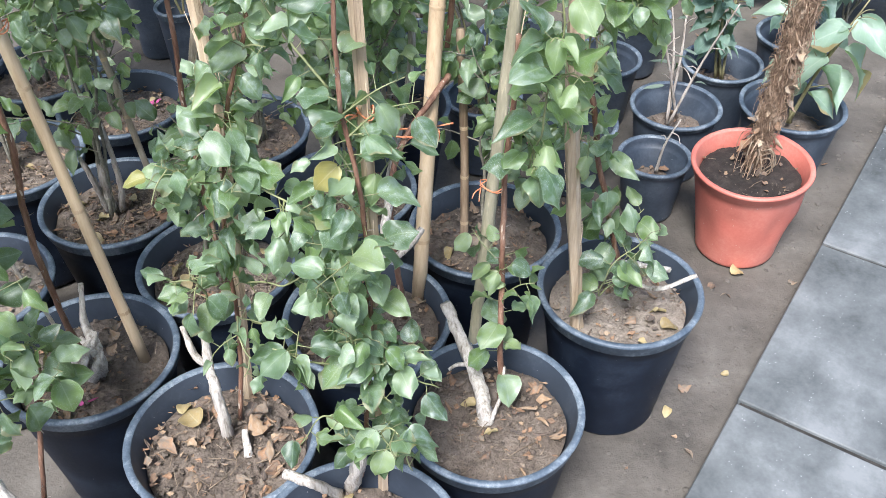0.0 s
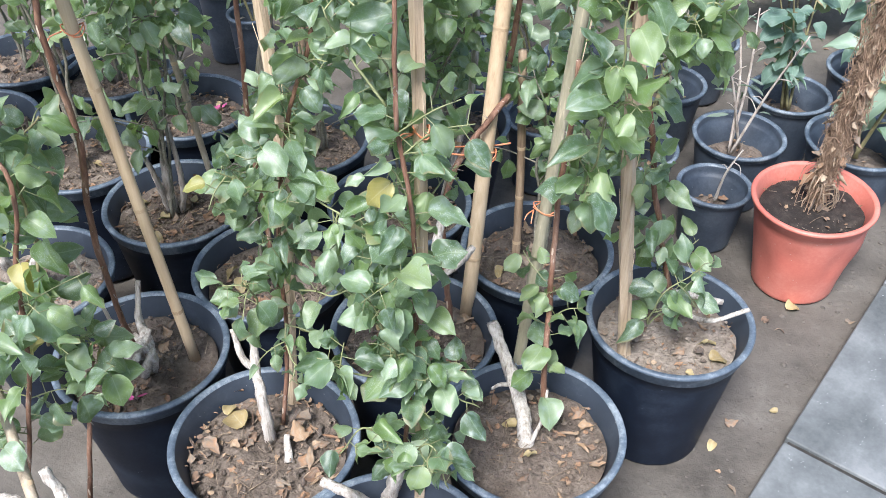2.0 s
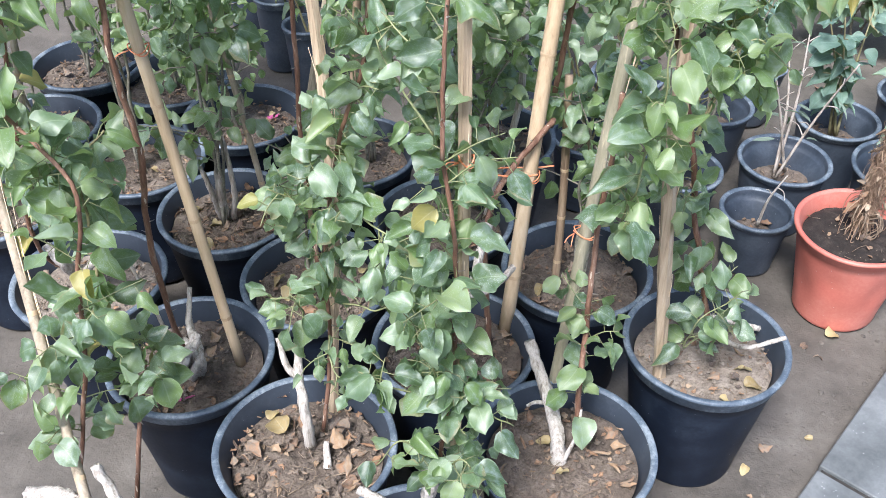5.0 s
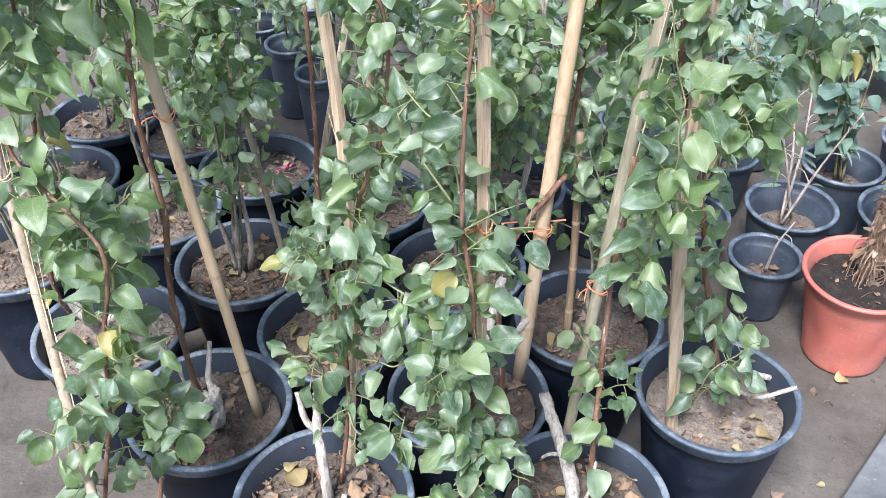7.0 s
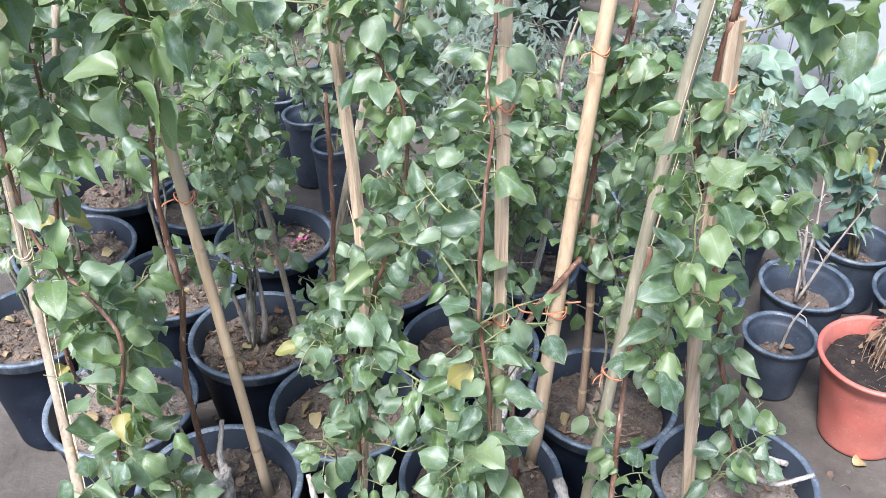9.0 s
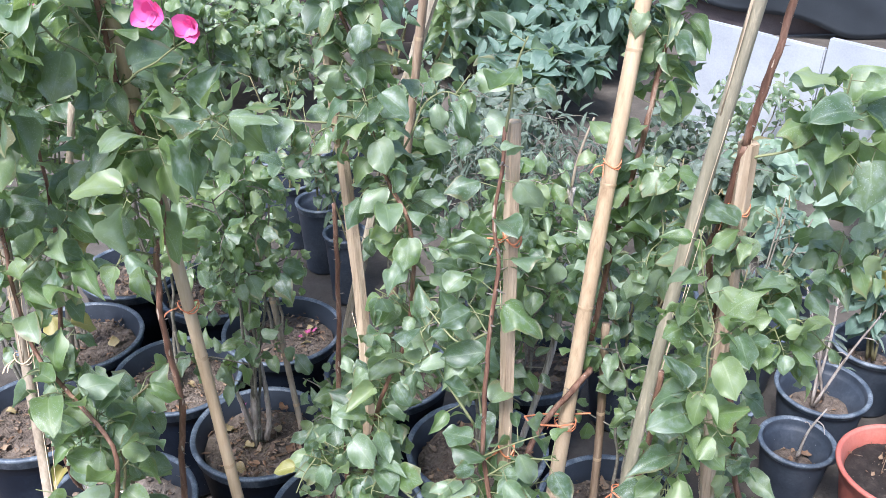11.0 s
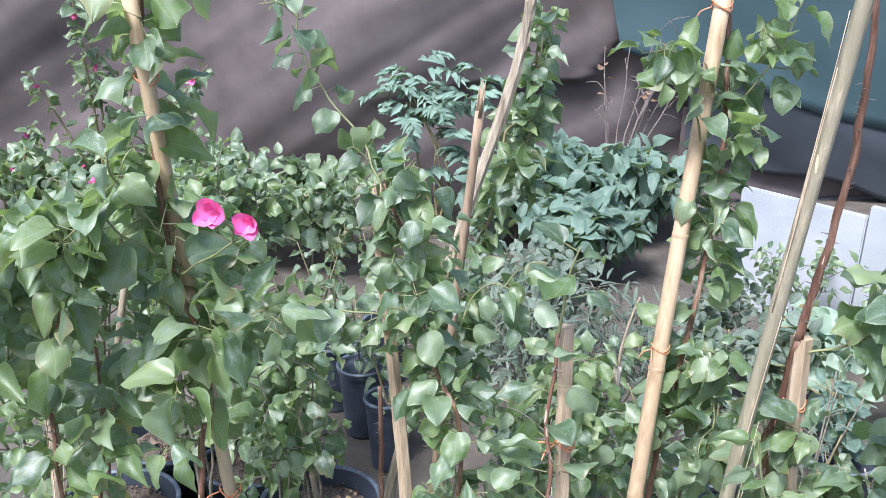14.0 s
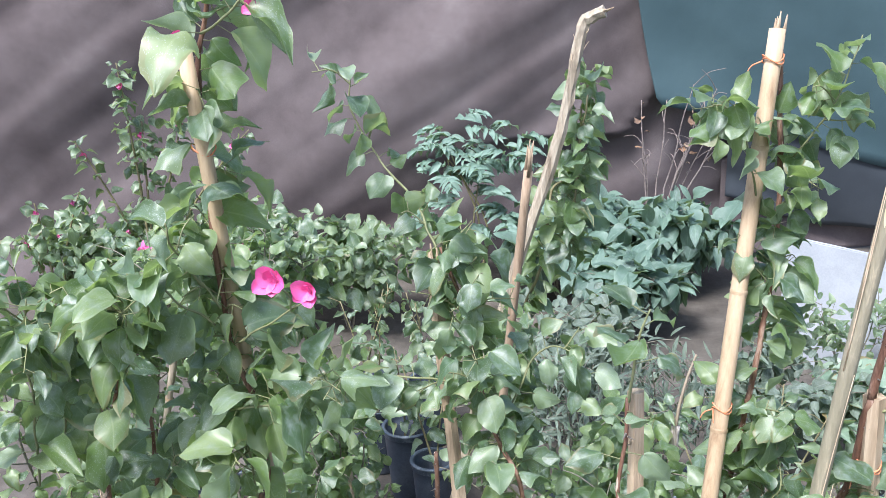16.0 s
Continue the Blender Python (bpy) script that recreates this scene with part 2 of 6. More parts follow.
M_BAMBOO = surface("pale_bamboo", ((0.33, (0.27, 0.18, 0.105)), (0.44, (0.43, 0.315, 0.20)), (0.56, (0.51, 0.39, 0.26)), (0.70, (0.60, 0.49, 0.36))), 26, 170, (0.45, 0.7), 0.5, 0.003, stretch=(1, 1, 0.10))
M_CANE = surface("weathered_cane", ((0.32, (0.13, 0.10, 0.07)), (0.44, (0.28, 0.232, 0.168)), (0.56, (0.39, 0.335, 0.255)), (0.72, (0.54, 0.48, 0.385))), 70, 230, (0.6, 0.85), 1.0, 0.006, stretch=(1, 1, 0.06))
M_NODE = surface("bamboo_node", ((0.25, (0.25, 0.165, 0.095)), (0.5, (0.40, 0.29, 0.18)), (0.75, (0.54, 0.42, 0.29))), 30, 90, (0.5, 0.7), 0.3, 0.001)
M_BROWNCANE = surface("brown_cane", ((0.32, (0.10, 0.062, 0.038)), (0.45, (0.20, 0.135, 0.085)), (0.57, (0.31, 0.225, 0.15)), (0.70, (0.46, 0.37, 0.27))), 55, 200, (0.6, 0.85), 0.8, 0.004, stretch=(1, 1, 0.08))
M_BROWNTOP = surface("dull_brown_cane", ((0.32, (0.15, 0.10, 0.065)), (0.45, (0.27, 0.19, 0.125)), (0.57, (0.38, 0.285, 0.20)), (0.70, (0.50, 0.41, 0.31))), 60, 200, (0.6, 0.85), 0.8, 0.004, stretch=(1, 1, 0.06))
M_PALECANE = surface("bleached_cane", ((0.33, (0.123, 0.092, 0.062)), (0.44, (0.246, 0.198, 0.141)), (0.56, (0.334, 0.277, 0.207)), (0.69, (0.440, 0.383, 0.304))), 55, 200, (0.6, 0.85), 0.8, 0.004, stretch=(1, 1, 0.10))
M_SKIN = surface("green_cane_skin", ((0.32, (0.17, 0.152, 0.098)), (0.45, (0.25, 0.226, 0.155)), (0.56, (0.31, 0.28, 0.20)), (0.62, (0.46, 0.39, 0.27)), (0.7, (0.56, 0.49, 0.37))), 45, 210, (0.55, 0.8), 0.8, 0.005, stretch=(1, 1, 0.13), spots=(60, 0.10, (0.66, 0.56, 0.36), 0.52))
M_SPLIT = surface("split_wood", ((0.32, (0.14, 0.095, 0.060)), (0.42, (0.28, 0.205, 0.135)), (0.54, (0.42, 0.325, 0.225)), (0.70, (0.56, 0.465, 0.35))), 70, 200, (0.65, 0.9), 1.0, 0.006, stretch=(1, 1, 0.05))
M_GREYWOOD = surface("bleached_wood", ((0.32, (0.117, 0.092, 0.073)), (0.42, (0.324, 0.283, 0.241)), (0.55, (0.511, 0.466, 0.420)), (0.72, (0.690, 0.649, 0.600))), 150, 330, (0.7, 0.9), 1.0, 0.008, stretch=(1, 1, 0.09))
M_OLDWOOD = surface("grey_brown_bark", ((0.32, (0.11, 0.088, 0.07)), (0.44, (0.31, 0.26, 0.22)), (0.58, (0.46, 0.41, 0.365)), (0.72, (0.60, 0.56, 0.51))), 80, 240, (0.75, 0.92), 1.0, 0.008, stretch=(1, 1, 0.2))
M_BARK = surface("brown_bark", ((0.34, (0.057, 0.026, 0.016)), (0.46, (0.135, 0.064, 0.039)), (0.57, (0.221, 0.123, 0.082)), (0.68, (0.361, 0.271, 0.213))), 60, 260, (0.55, 0.8), 1.0, 0.006, stretch=(1, 1, 0.16), spots=(95, 0.16, (0.46, 0.37, 0.29), 0.5))
M_TWIG = surface("green_brown_twig", ((0.25, (0.11, 0.085, 0.05)), (0.5, (0.19, 0.17, 0.085)), (0.75, (0.30, 0.28, 0.15))), 30, 140, (0.55, 0.8), 0.4, 0.002)
M_GREENTWIG = surface("green_shoot", ((0.25, (0.10, 0.105, 0.05)), (0.5, (0.17, 0.185, 0.085)), (0.75, (0.28, 0.29, 0.15))), 30, 140, (0.45, 0.7), 0.3, 0.002)
M_DRYSTALK = surface("dry_stalk", ((0.30, (0.085, 0.078, 0.058)), (0.5, (0.175, 0.162, 0.125)), (0.7, (0.30, 0.28, 0.23))), 40, 160, (0.8, 0.95), 0.4, 0.003)
M_TIE = surface("orange_twine", ((0.25, (0.45, 0.12, 0.05)), (0.5, (0.62, 0.23, 0.11)), (0.75, (0.72, 0.38, 0.24))), 60, 200, (0.6, 0.8), 0.3, 0.001)
M_RAFFIA = surface("pale_raffia", ((0.25, (0.45, 0.32, 0.2)), (0.5, (0.62, 0.48, 0.33)), (0.75, (0.75, 0.63, 0.5))), 60, 200, (0.6, 0.8), 0.3, 0.001)
M_TARP = surface("brown_shade_cloth", ((0.34, (0.056, 0.043, 0.044)), (0.45, (0.088, 0.071, 0.072)), (0.56, (0.116, 0.096, 0.097)), (0.68, (0.168, 0.146, 0.146))), 2.6, 330, (0.85, 0.97), 0.9, 0.003)
M_TEAL = surface("teal_tarpaulin", ((0.3, (0.022, 0.050, 0.059)), (0.5, (0.034, 0.068, 0.078)), (0.7, (0.050, 0.090, 0.100))), 2.2, 260, (0.6, 0.8), 0.35, 0.002)
M_NAVY = surface("dark_blue_sheet", ((0.25, (0.022, 0.028, 0.036)), (0.5, (0.036, 0.045, 0.055)), (0.75, (0.06, 0.07, 0.08))), 2.5, 120, (0.6, 0.85), 0.3, 0.003)
M_BOARD = surface("white_board", ((0.35, (0.29, 0.312, 0.34)), (0.5, (0.345, 0.368, 0.395)), (0.65, (0.40, 0.42, 0.445))), 4, 140, (0.6, 0.85), 0.15, 0.001, shine=0.2)
M_STALKS = surface("fallen_stalk", ((0.30, (0.09, 0.062, 0.042)), (0.5, (0.20, 0.148, 0.102)), (0.7, (0.34, 0.275, 0.205))), 40, 160, (0.8, 0.95), 0.4, 0.002)
M_WEED = surface("dry_weed_stalk", ((0.30, (0.105, 0.083, 0.076)), (0.5, (0.205, 0.168, 0.152)), (0.7, (0.33, 0.28, 0.255))), 30, 120, (0.8, 0.95), 0.4, 0.002)
M_FIBRE = surface("withered_fibre", ((0.32, (0.065, 0.042, 0.029)), (0.43, (0.180, 0.115, 0.076)), (0.54, (0.315, 0.215, 0.145)), (0.66, (0.48, 0.37, 0.275))), 30, 70, (0.85, 1.0), 0.5, 0.003)


# ---- building helpers ----
def part(name, bm, material, parent=None, label="", smooth=True):
    me = bpy.data.meshes.new(name)
    bm.to_mesh(me)
    bm.free()
    if smooth:
        me.polygons.foreach_set("use_smooth", [True] * len(me.polygons))
    me.materials.append(material)
    ob = new(name, me)
    ob.parent = parent
    if label:
        tagged(ob, label)
    return ob


def empty(name, place, label, category, group="", kind=""):
    ob = new(name)
    ob.empty_display_size = 0.05
    ob.location = place
    return tagged(ob, label, category, group, kind)


def lathe(bm, profile, segs=40, closed=False, wobble=0.0, seed=0):
    """Turn a profile of (radius, height) about the z axis."""
    rings = []
    for k, (r, z) in enumerate(profile):
        ring = []
        for s in range(segs):
            a = 2 * math.pi * s / segs
            rr = r * (1 + wobble * noise.noise((math.cos(a) * 1.3 + seed, math.sin(a) * 1.3, z * 4)))
            ring.append(bm.verts.new((rr * math.cos(a), rr * math.sin(a), z)))
        rings.append(ring)
    for a, b in zip(rings, rings[1:]):
        for s in range(segs):
            bm.faces.new((a[s], a[(s + 1) % segs], b[(s + 1) % segs], b[s]))
    if closed:
        bm.faces.new(rings[-1])
        bm.faces.new(list(reversed(rings[0])))
    return rings


def spline(points, per=8):
    """A smooth line through the points."""
    p = [Vector(q) for q in points]
    if len(p) == 2:
        return [p[0].lerp(p[1], k / per) for k in range(per + 1)]
    p = [2 * p[0] - p[1]] + p + [2 * p[-1] - p[-2]]
    out = []
    for a, b, c, d in zip(p, p[1:], p[2:], p[3:]):
        for k in range(per):
            t = k / per
            out.append(0.5 * (2 * b + (c - a) * t + (2 * a - 5 * b + 4 * c - d) * t * t + (3 * b - a - 3 * c + d) * t ** 3))
    return out + [p[-2].copy()]


def tube(bm, line, r0, r1, segs=8, rough=0.0, knots=(), seed=0.0, cap=True):
    """A tapered limb along a line; knots are fractions of its length that stand proud, like nodes."""
    rings, n = [], len(line)
    ax = None
    for k, p in enumerate(line):
        d = (line[min(k + 1, n - 1)] - line[max(k - 1, 0)]).normalized()
        if ax is None:
            ax = d.orthogonal().normalized()
        ax = (ax - d * ax.dot(d)).normalized()
        ay = d.cross(ax)
        f = k / max(1, n - 1)
        r = r0 + (r1 - r0) * f
        for q in knots:
            r *= 1 + 0.13 * math.exp(-(((f - q) * (n - 1)) ** 2) * 1.5)
        ring = []
        for s in range(segs):
            a = 2 * math.pi * s / segs
            o = ax * math.cos(a) + ay * math.sin(a)
            rr = r * (1 + rough * noise.noise(Vector(p) * 60 + o * 2 + Vector((seed, 0, 0))))
            ring.append(bm.verts.new(p + o * rr))
        rings.append(ring)
    for a, b in zip(rings, rings[1:]):
        for s in range(segs):
            bm.faces.new((a[s], a[(s + 1) % segs], b[(s + 1) % segs], b[s]))
    if cap:
        bm.faces.new(list(reversed(rings[0])))
        bm.faces.new(rings[-1])


# ---- leaves ----
def leaf_arrays(length_rows, cols, width, fold, curl, wave, tip, seed, twist=0.0, crumple=0.0):
    """Vertices, faces and uvs of one leaf a unit long, its stalk end at the origin, along +y, its face to +z: ovate, with a rounded base, a drawn-out tip and rippled margins."""
    rng = random.Random(seed)
    vs, uvs, fs = [], [], []
    ph, skew = rng.uniform(0, 6.28), rng.uniform(-0.10, 0.10)
    beat = rng.uniform(4.0, 7.5)
    lop = rng.uniform(-0.10, 0.10)
    beak = rng.uniform(-0.8, 2.4) * tip
    for i in range(length_rows + 1):
        v = 0.4 * i / length_rows + 0.6 * (0.5 - 0.5 * math.cos(math.pi * i / length_rows))
        if v < 0.36:
            body = math.sqrt(max(0.0, 1 - ((0.36 - v) / 0.36) ** 2)) ** 0.9
        else:
            body = max(0.0, 1 - ((v - 0.36) / 0.64) ** 2.5) ** (0.80 + 0.30 * tip)
        w = 0.5 * width * body
        w *= 1 + 2.4 * crumple * noise.noise((v * 5, seed * 3.1, 1.0)) + 0.05 * wave * math.sin(ph + v * 17)
        w = max(w, 0.025 if i == 0 else 0.004)
        y = v + 0.06 * tip * max(0.0, (v - 0.80) / 0.20) ** 2
        ca, sa = math.cos(twist * v), math.sin(twist * v)
        for j in range(cols + 1):
            u = j / cols * 2 - 1
            au = math.sqrt(u * u + 0.012) - 0.1095
            cup = fold * (0.45 * au + 0.55 * u * u)
            edge = wave * w * math.sin(ph + v * beat + (1.7 if u > 0 else 0.0)) * abs(u) ** 2.5
            x = u * w * (1 + lop * (1 if u > 0 else -1)) * (1 - 0.26 * min(1.2, abs(cup)))
            edge += 0.20 * wave * w * math.sin(2 * ph + v * beat * 2.6 + (2.3 if u > 0 else 0.0)) * abs(u) ** 3
            z = w * cup + edge + crumple * noise.noise((u * 2.2 + seed, v * 4.5, seed * 1.7))
            x, z = x * ca - z * sa, x * sa + z * ca
            z -= curl * v * v + 0.5 * curl * max(0.0, v - 0.65) ** 1.5 + beak * max(0.0, v - 0.70) ** 2
            vs.append((x + skew * v * v, y * (1 - 0.12 * abs(curl)) - 0.07 * abs(u) * max(0.0, 1 - v / 0.16), z))
            uvs.append((0.5 + 0.5 * u, v))
    for i in range(length_rows):
        for j in range(cols):
            q = i * (cols + 1) + j
            fs.append((q, q + 1, q + cols + 2, q + cols + 1))
    return np.array(vs, float), fs, np.array(uvs, float)


def rolled_leaf(width, roll, bend, seed):
    """Vertices, faces and uvs of a dead leaf a unit long, rolled across and bent along, with ragged margins."""
    rng = random.Random(seed)
    vs, uvs, fs, rows, cols = [], [], [], 8, 6
    for i in range(rows + 1):
        v = i / rows
        w = width * (0.04 + math.sin(math.pi * v ** 0.75) ** 0.8) * (1 + 0.5 * noise.noise((v * 4, seed * 2.7, 3.0)) + 0.4 * noise.noise((v * 11, seed * 1.9, 6.0)))
        turn = roll * (0.6 + 0.8 * noise.noise((v * 2.0, seed * 1.3, 8.0)) + 0.4 * v)
        a = bend * (v - 0.3)
        for j in range(cols + 1):
            u = j / cols * 2 - 1
            t = turn * u
            x, up = (w * 0.5 * math.sin(t) / turn, w * 0.5 * (1 - math.cos(t)) / turn) if abs(turn) > 0.05 else (w * 0.5 * u, 0.0)
            up += 0.10 * noise.noise((u * 1.9 + seed, v * 3.7, seed * 1.7)) + 0.06 * noise.noise((u * 5 + seed, v * 8, seed))
            vs.append((x, math.sin(a) / max(0.2, abs(bend)) + 0.3 - up * math.sin(a), up * math.cos(a) - (math.cos(a) - 1) / max(0.2, abs(bend)) * (1 if bend > 0 else -1)))
            uvs.append((0.5 + 0.5 * u, v))
    for i in range(rows):
        for j in range(cols):
            q = i * (cols + 1) + j
            fs.append((q, q + 1, q + cols + 2, q + cols + 1))
    return np.array(vs, float), fs, np.array(uvs, float)


def leaf_mesh(name, arrays, material):
    vs, fs, uvs = arrays
    me = bpy.data.meshes.new(name)
    me.from_pydata(vs.tolist(), [], fs)
    uv = me.uv_layers.new(name="UVMap")
    uv.data.foreach_set("uv", uvs[[i for f in fs for i in f]].ravel())
    me.polygons.foreach_set("use_smooth", [True] * len(fs))
    me.materials.append(material)
    return me


def joined_leaves(name, arrays, mats, material, parent=None, label=""):
    """Many leaves as one mesh, from the shapes in arrays and a pose for each."""
    allv, allf, allu, base = [], [], [], 0
    for k, m in enumerate(mats):
        vs, fs, uvs = arrays[k % len(arrays)]
        mm = np.array(m)
        allv.append(vs @ mm[:3, :3].T + mm[:3, 3])
        allf.append(np.array(fs) + base)
        allu.append(uvs[np.array(fs).ravel()])
        base += len(vs)
    me = bpy.data.meshes.new(name)
    me.from_pydata(np.concatenate(allv).tolist(), [], np.concatenate(allf).tolist())
    uv = me.uv_layers.new(name="UVMap")
    uv.data.foreach_set("uv", np.concatenate(allu).ravel())
    me.polygons.foreach_set("use_smooth", [True] * len(me.polygons))
    me.materials.append(material)
    ob = new(name, me)
    ob.parent = parent
    if label:
        tagged(ob, label)
    tagged(ob, kind="stuff")
    return ob


SHAPES = (
    (0.84, 0.30, 0.26, 0.26, 0.7, 0.2), (0.78, 0.50, 0.34, 0.32, 0.8, -0.3), (0.92, 0.18, 0.20, 0.32, 0.6, 0.3), (0.74, 0.75, 0.40, 0.26, 0.8, 0.3),
    (0.84, -0.40, 0.10, 0.30, 0.7, -0.3), (0.88, -0.25, 0.50, 0.34, 0.8, 0.5), (0.70, 0.95, 0.24, 0.30, 0.9, -0.2), (0.82, -0.50, 0.34, 0.38, 0.7, 0.5),
    (0.94, 0.15, 0.36, 0.40, 0.6, -0.6), (0.78, 0.55, -0.24, 0.36, 0.8, 0.3))
NEAR = [leaf_arrays(14, 8, w, 1.0 * f, 1.15 * c, 1.5 * v, t, s, tw, 0.03) for s, (w, f, c, v, t, tw) in enumerate(SHAPES)]
MIDDLE = [leaf_arrays(9, 4, w, 1.0 * f, 1.15 * c, 1.4 * v, t, s, tw, 0.02) for s, (w, f, c, v, t, tw) in enumerate(SHAPES)]
FAR = [leaf_arrays(5, 2, w, f, c, 0.3, 0.8, s) for s, (w, f, c) in enumerate(((0.76, 0.5, 0.2), (0.68, 0.8, 0.3), (0.82, 0.3, 0.1), (0.72, 0.6, -0.1)))]
OVAL = [leaf_arrays(6, 4, w, f, c, 0.2, 0.8, s) for s, (w, f, c) in enumerate(((0.52, 0.4, 0.2), (0.46, 0.5, 0.3), (0.56, 0.3, 0.15), (0.50, -0.2, 0.25)))]
SLIM = [leaf_arrays(4, 2, w, f, c, 0.1, 0.3, s) for s, (w, f, c) in enumerate(((0.22, 0.5, 0.3), (0.28, 0.4, 0.1), (0.18, 0.6, 0.4)))]
CRUMPLED = [rolled_leaf(w, r, b, k + 1) for k, (w, r, b) in enumerate(((0.60, 1.5, 0.9), (0.66, 0.9, -1.0), (0.46, 2.3, 0.6), (0.62, -1.2, 1.3), (0.36, 2.6, 1.4), (0.64, 1.3, 0.5), (0.48, -1.9, -0.8), (0.26, 2.0, -1.3)))]
PETAL = [leaf_arrays(8, 6, w, f, c, 0.22, 0.0, s) for s, (w, f, c) in enumerate(((0.98, 0.5, -0.25), (0.90, 0.7, -0.3), (1.02, 0.4, -0.2), (0.94, 0.6, -0.35), (0.96, 0.5, -0.25)))]
LEAF_MESHES = {m.name: [leaf_mesh("leaf", a, m) for a in NEAR] for m in (M_LEAF, M_YOUNG, M_YELLOW)}
PETAL_MESHES = [leaf_mesh("petal", q, M_PETAL) for q in PETAL]
WILTED_MESHES = [leaf_mesh("fallen_petal", a, M_WILTED) for a in CRUMPLED]
DRY_MESHES = [leaf_mesh("dry_leaf", a, M_DRY) for a in CRUMPLED]
FALLEN_MESHES = [leaf_mesh("fallen_leaf", a, M_FALLEN) for a in NEAR[:4]]


def facing(place, along, normal, size):
    """The pose of a leaf: stalk end at place, pointing along, its face to normal."""
    y = along.normalized()
    z = (normal - y * normal.dot(y))
    z = z.normalized() if z.length > 1e-4 else y.orthogonal().normalized()
    x = y.cross(z)
    m = Matrix((x, y, z)).transposed().to_4x4()
    m.translation = place
    return m @ Matrix.Diagonal((size, size, size, 1))


def sprout(line, rng, spacing=0.022, size=0.055, start=0.0, end=1.0, sun_side=(0.05, -0.35, 0.75), droop=0.45, jitter=0.58, petiole=0.017):
    """Leaf poses along a stem, spirally set, turned to the light; returns poses and the petioles' ends."""
    out, n = [], len(line)
    total = sum((b - a).length for a, b in zip(line, line[1:]))
    count = max(1, int(total * (end - start) / spacing))
    ang = rng.uniform(0, 6.28)
    light = Vector(sun_side)
    for k in range(count):
        f = (start + (end - start) * (k + rng.random() * 0.6) / count) * (n - 1)
        i = min(int(f), n - 2)
        p = line[i].lerp(line[i + 1], f - i)
        d = (line[i + 1] - line[i]).normalized()
        ang += 2.4 + rng.uniform(-0.5, 0.5)
        ax = d.orthogonal().normalized()
        rad = (ax * math.cos(ang) + d.cross(ax) * math.sin(ang)).normalized()
        tipness = max(0.0, (f / (n - 1) - 0.86) / 0.14) if end >= 1.0 else 0.0
        s = size * rng.uniform(0.68, 1.25) * (1 - 0.5 * tipness)
        q = p + rad * petiole * rng.uniform(0.7, 1.5) + d * 0.004
        wob = Vector((rng.gauss(0, 1), rng.gauss(0, 1), rng.gauss(0, 1))) * jitter
        along = rad + d * (0.25 + tipness) + Vector((0, 0, -droop)) + wob * 0.7
        normal = light + rad * 0.55 + wob
        out.append((facing(q, along, normal, s), p, q))
    return out


def twigs(line, rng, every, length, start=0.1, end=1.0, rise=0.5):
    """Short side shoots off a stem."""
    out, n = [], len(line)
    total = sum((b - a).length for a, b in zip(line, line[1:]))
    ang = rng.uniform(0, 6.28)
    for k in range(int(total * (end - start) / every)):
        f = (start + (end - start) * rng.random()) * (n - 1)
        i = min(int(f), n - 2)
        p = line[i].lerp(line[i + 1], f - i)
        d = (line[i + 1] - line[i]).normalized()
        ang += 2.4 + rng.uniform(-0.6, 0.6)
        ax = d.orthogonal().normalized()
        rad = (ax * math.cos(ang) + d.cross(ax) * math.sin(ang)).normalized()
        ln = length * rng.uniform(0.5, 1.4)
        way = (rad + d * 0.4 + Vector((0, 0, rise * rng.uniform(-0.3, 1.0)))).normalized()
        mid = p + way * ln * 0.55 + Vector((0, 0, 0.04 * ln))
        out.append(spline((p, mid, p + way * ln + Vector((rng.uniform(-.2, .2), rng.uniform(-.2, .2), rng.uniform(-.3, .1))) * ln), 4))
    return out


# ---- ground, paving, fence ----
def ground_height(x, y):
    h = 0.012 * noise.noise((x * 1.1, y * 1.1, 0)) + 0.006 * noise.noise((x * 7, y * 7, 3)) + 0.0035 * noise.noise((x * 23, y * 23, 5))
    return h - 0.004


def make_ground():
    bm = bmesh.new()
    xs = [-400, -60, -14] + [-7 + 0.14 * k for k in range(18)] + [-4.4 + 0.05 * k for k in range(130)] + [2.2 + 0.2 * k for k in range(20)] + [14, 60, 400]
    ys = [-400, -60, -10, -4] + [-2 + 0.2 * k for k in range(12)] + [0.45 + 0.05 * k for k in range(60)] + [3.5 + 0.14 * k for k in range(26)] + [8, 14, 60, 400]
    rows = [[bm.verts.new((x, y, ground_height(x, y) if abs(x) < 14 and abs(y) < 14 else -0.004)) for x in xs] for y in ys]
    for a, b in zip(rows, rows[1:]):
        for k in range(len(xs) - 1):
            bm.faces.new((a[k], a[k + 1], b[k + 1], b[k]))
    return tagged(part("ground", bm, M_GROUND), "grey-brown damp trodden earth between the pots", "ground", kind="structure")


ground = make_ground()


def paver_mesh(seed):
    rng = random.Random(seed)
    bm = bmesh.new()
    bmesh.ops.create_cube(bm, size=1.0)
    for v in bm.verts:
        v.co = Vector((v.co.x * 0.605, v.co.y * 0.604, v.co.z * 0.06 + (rng.uniform(-0.002, 0.002) if v.co.z > 0 else 0)))
    bmesh.ops.bevel(bm, geom=list(bm.edges), offset=0.0025, segments=1, affect="EDGES")
    me = bpy.data.meshes.new("paver")
    bm.to_mesh(me)
    bm.free()
    me.materials.append(M_PAVER)
    return me


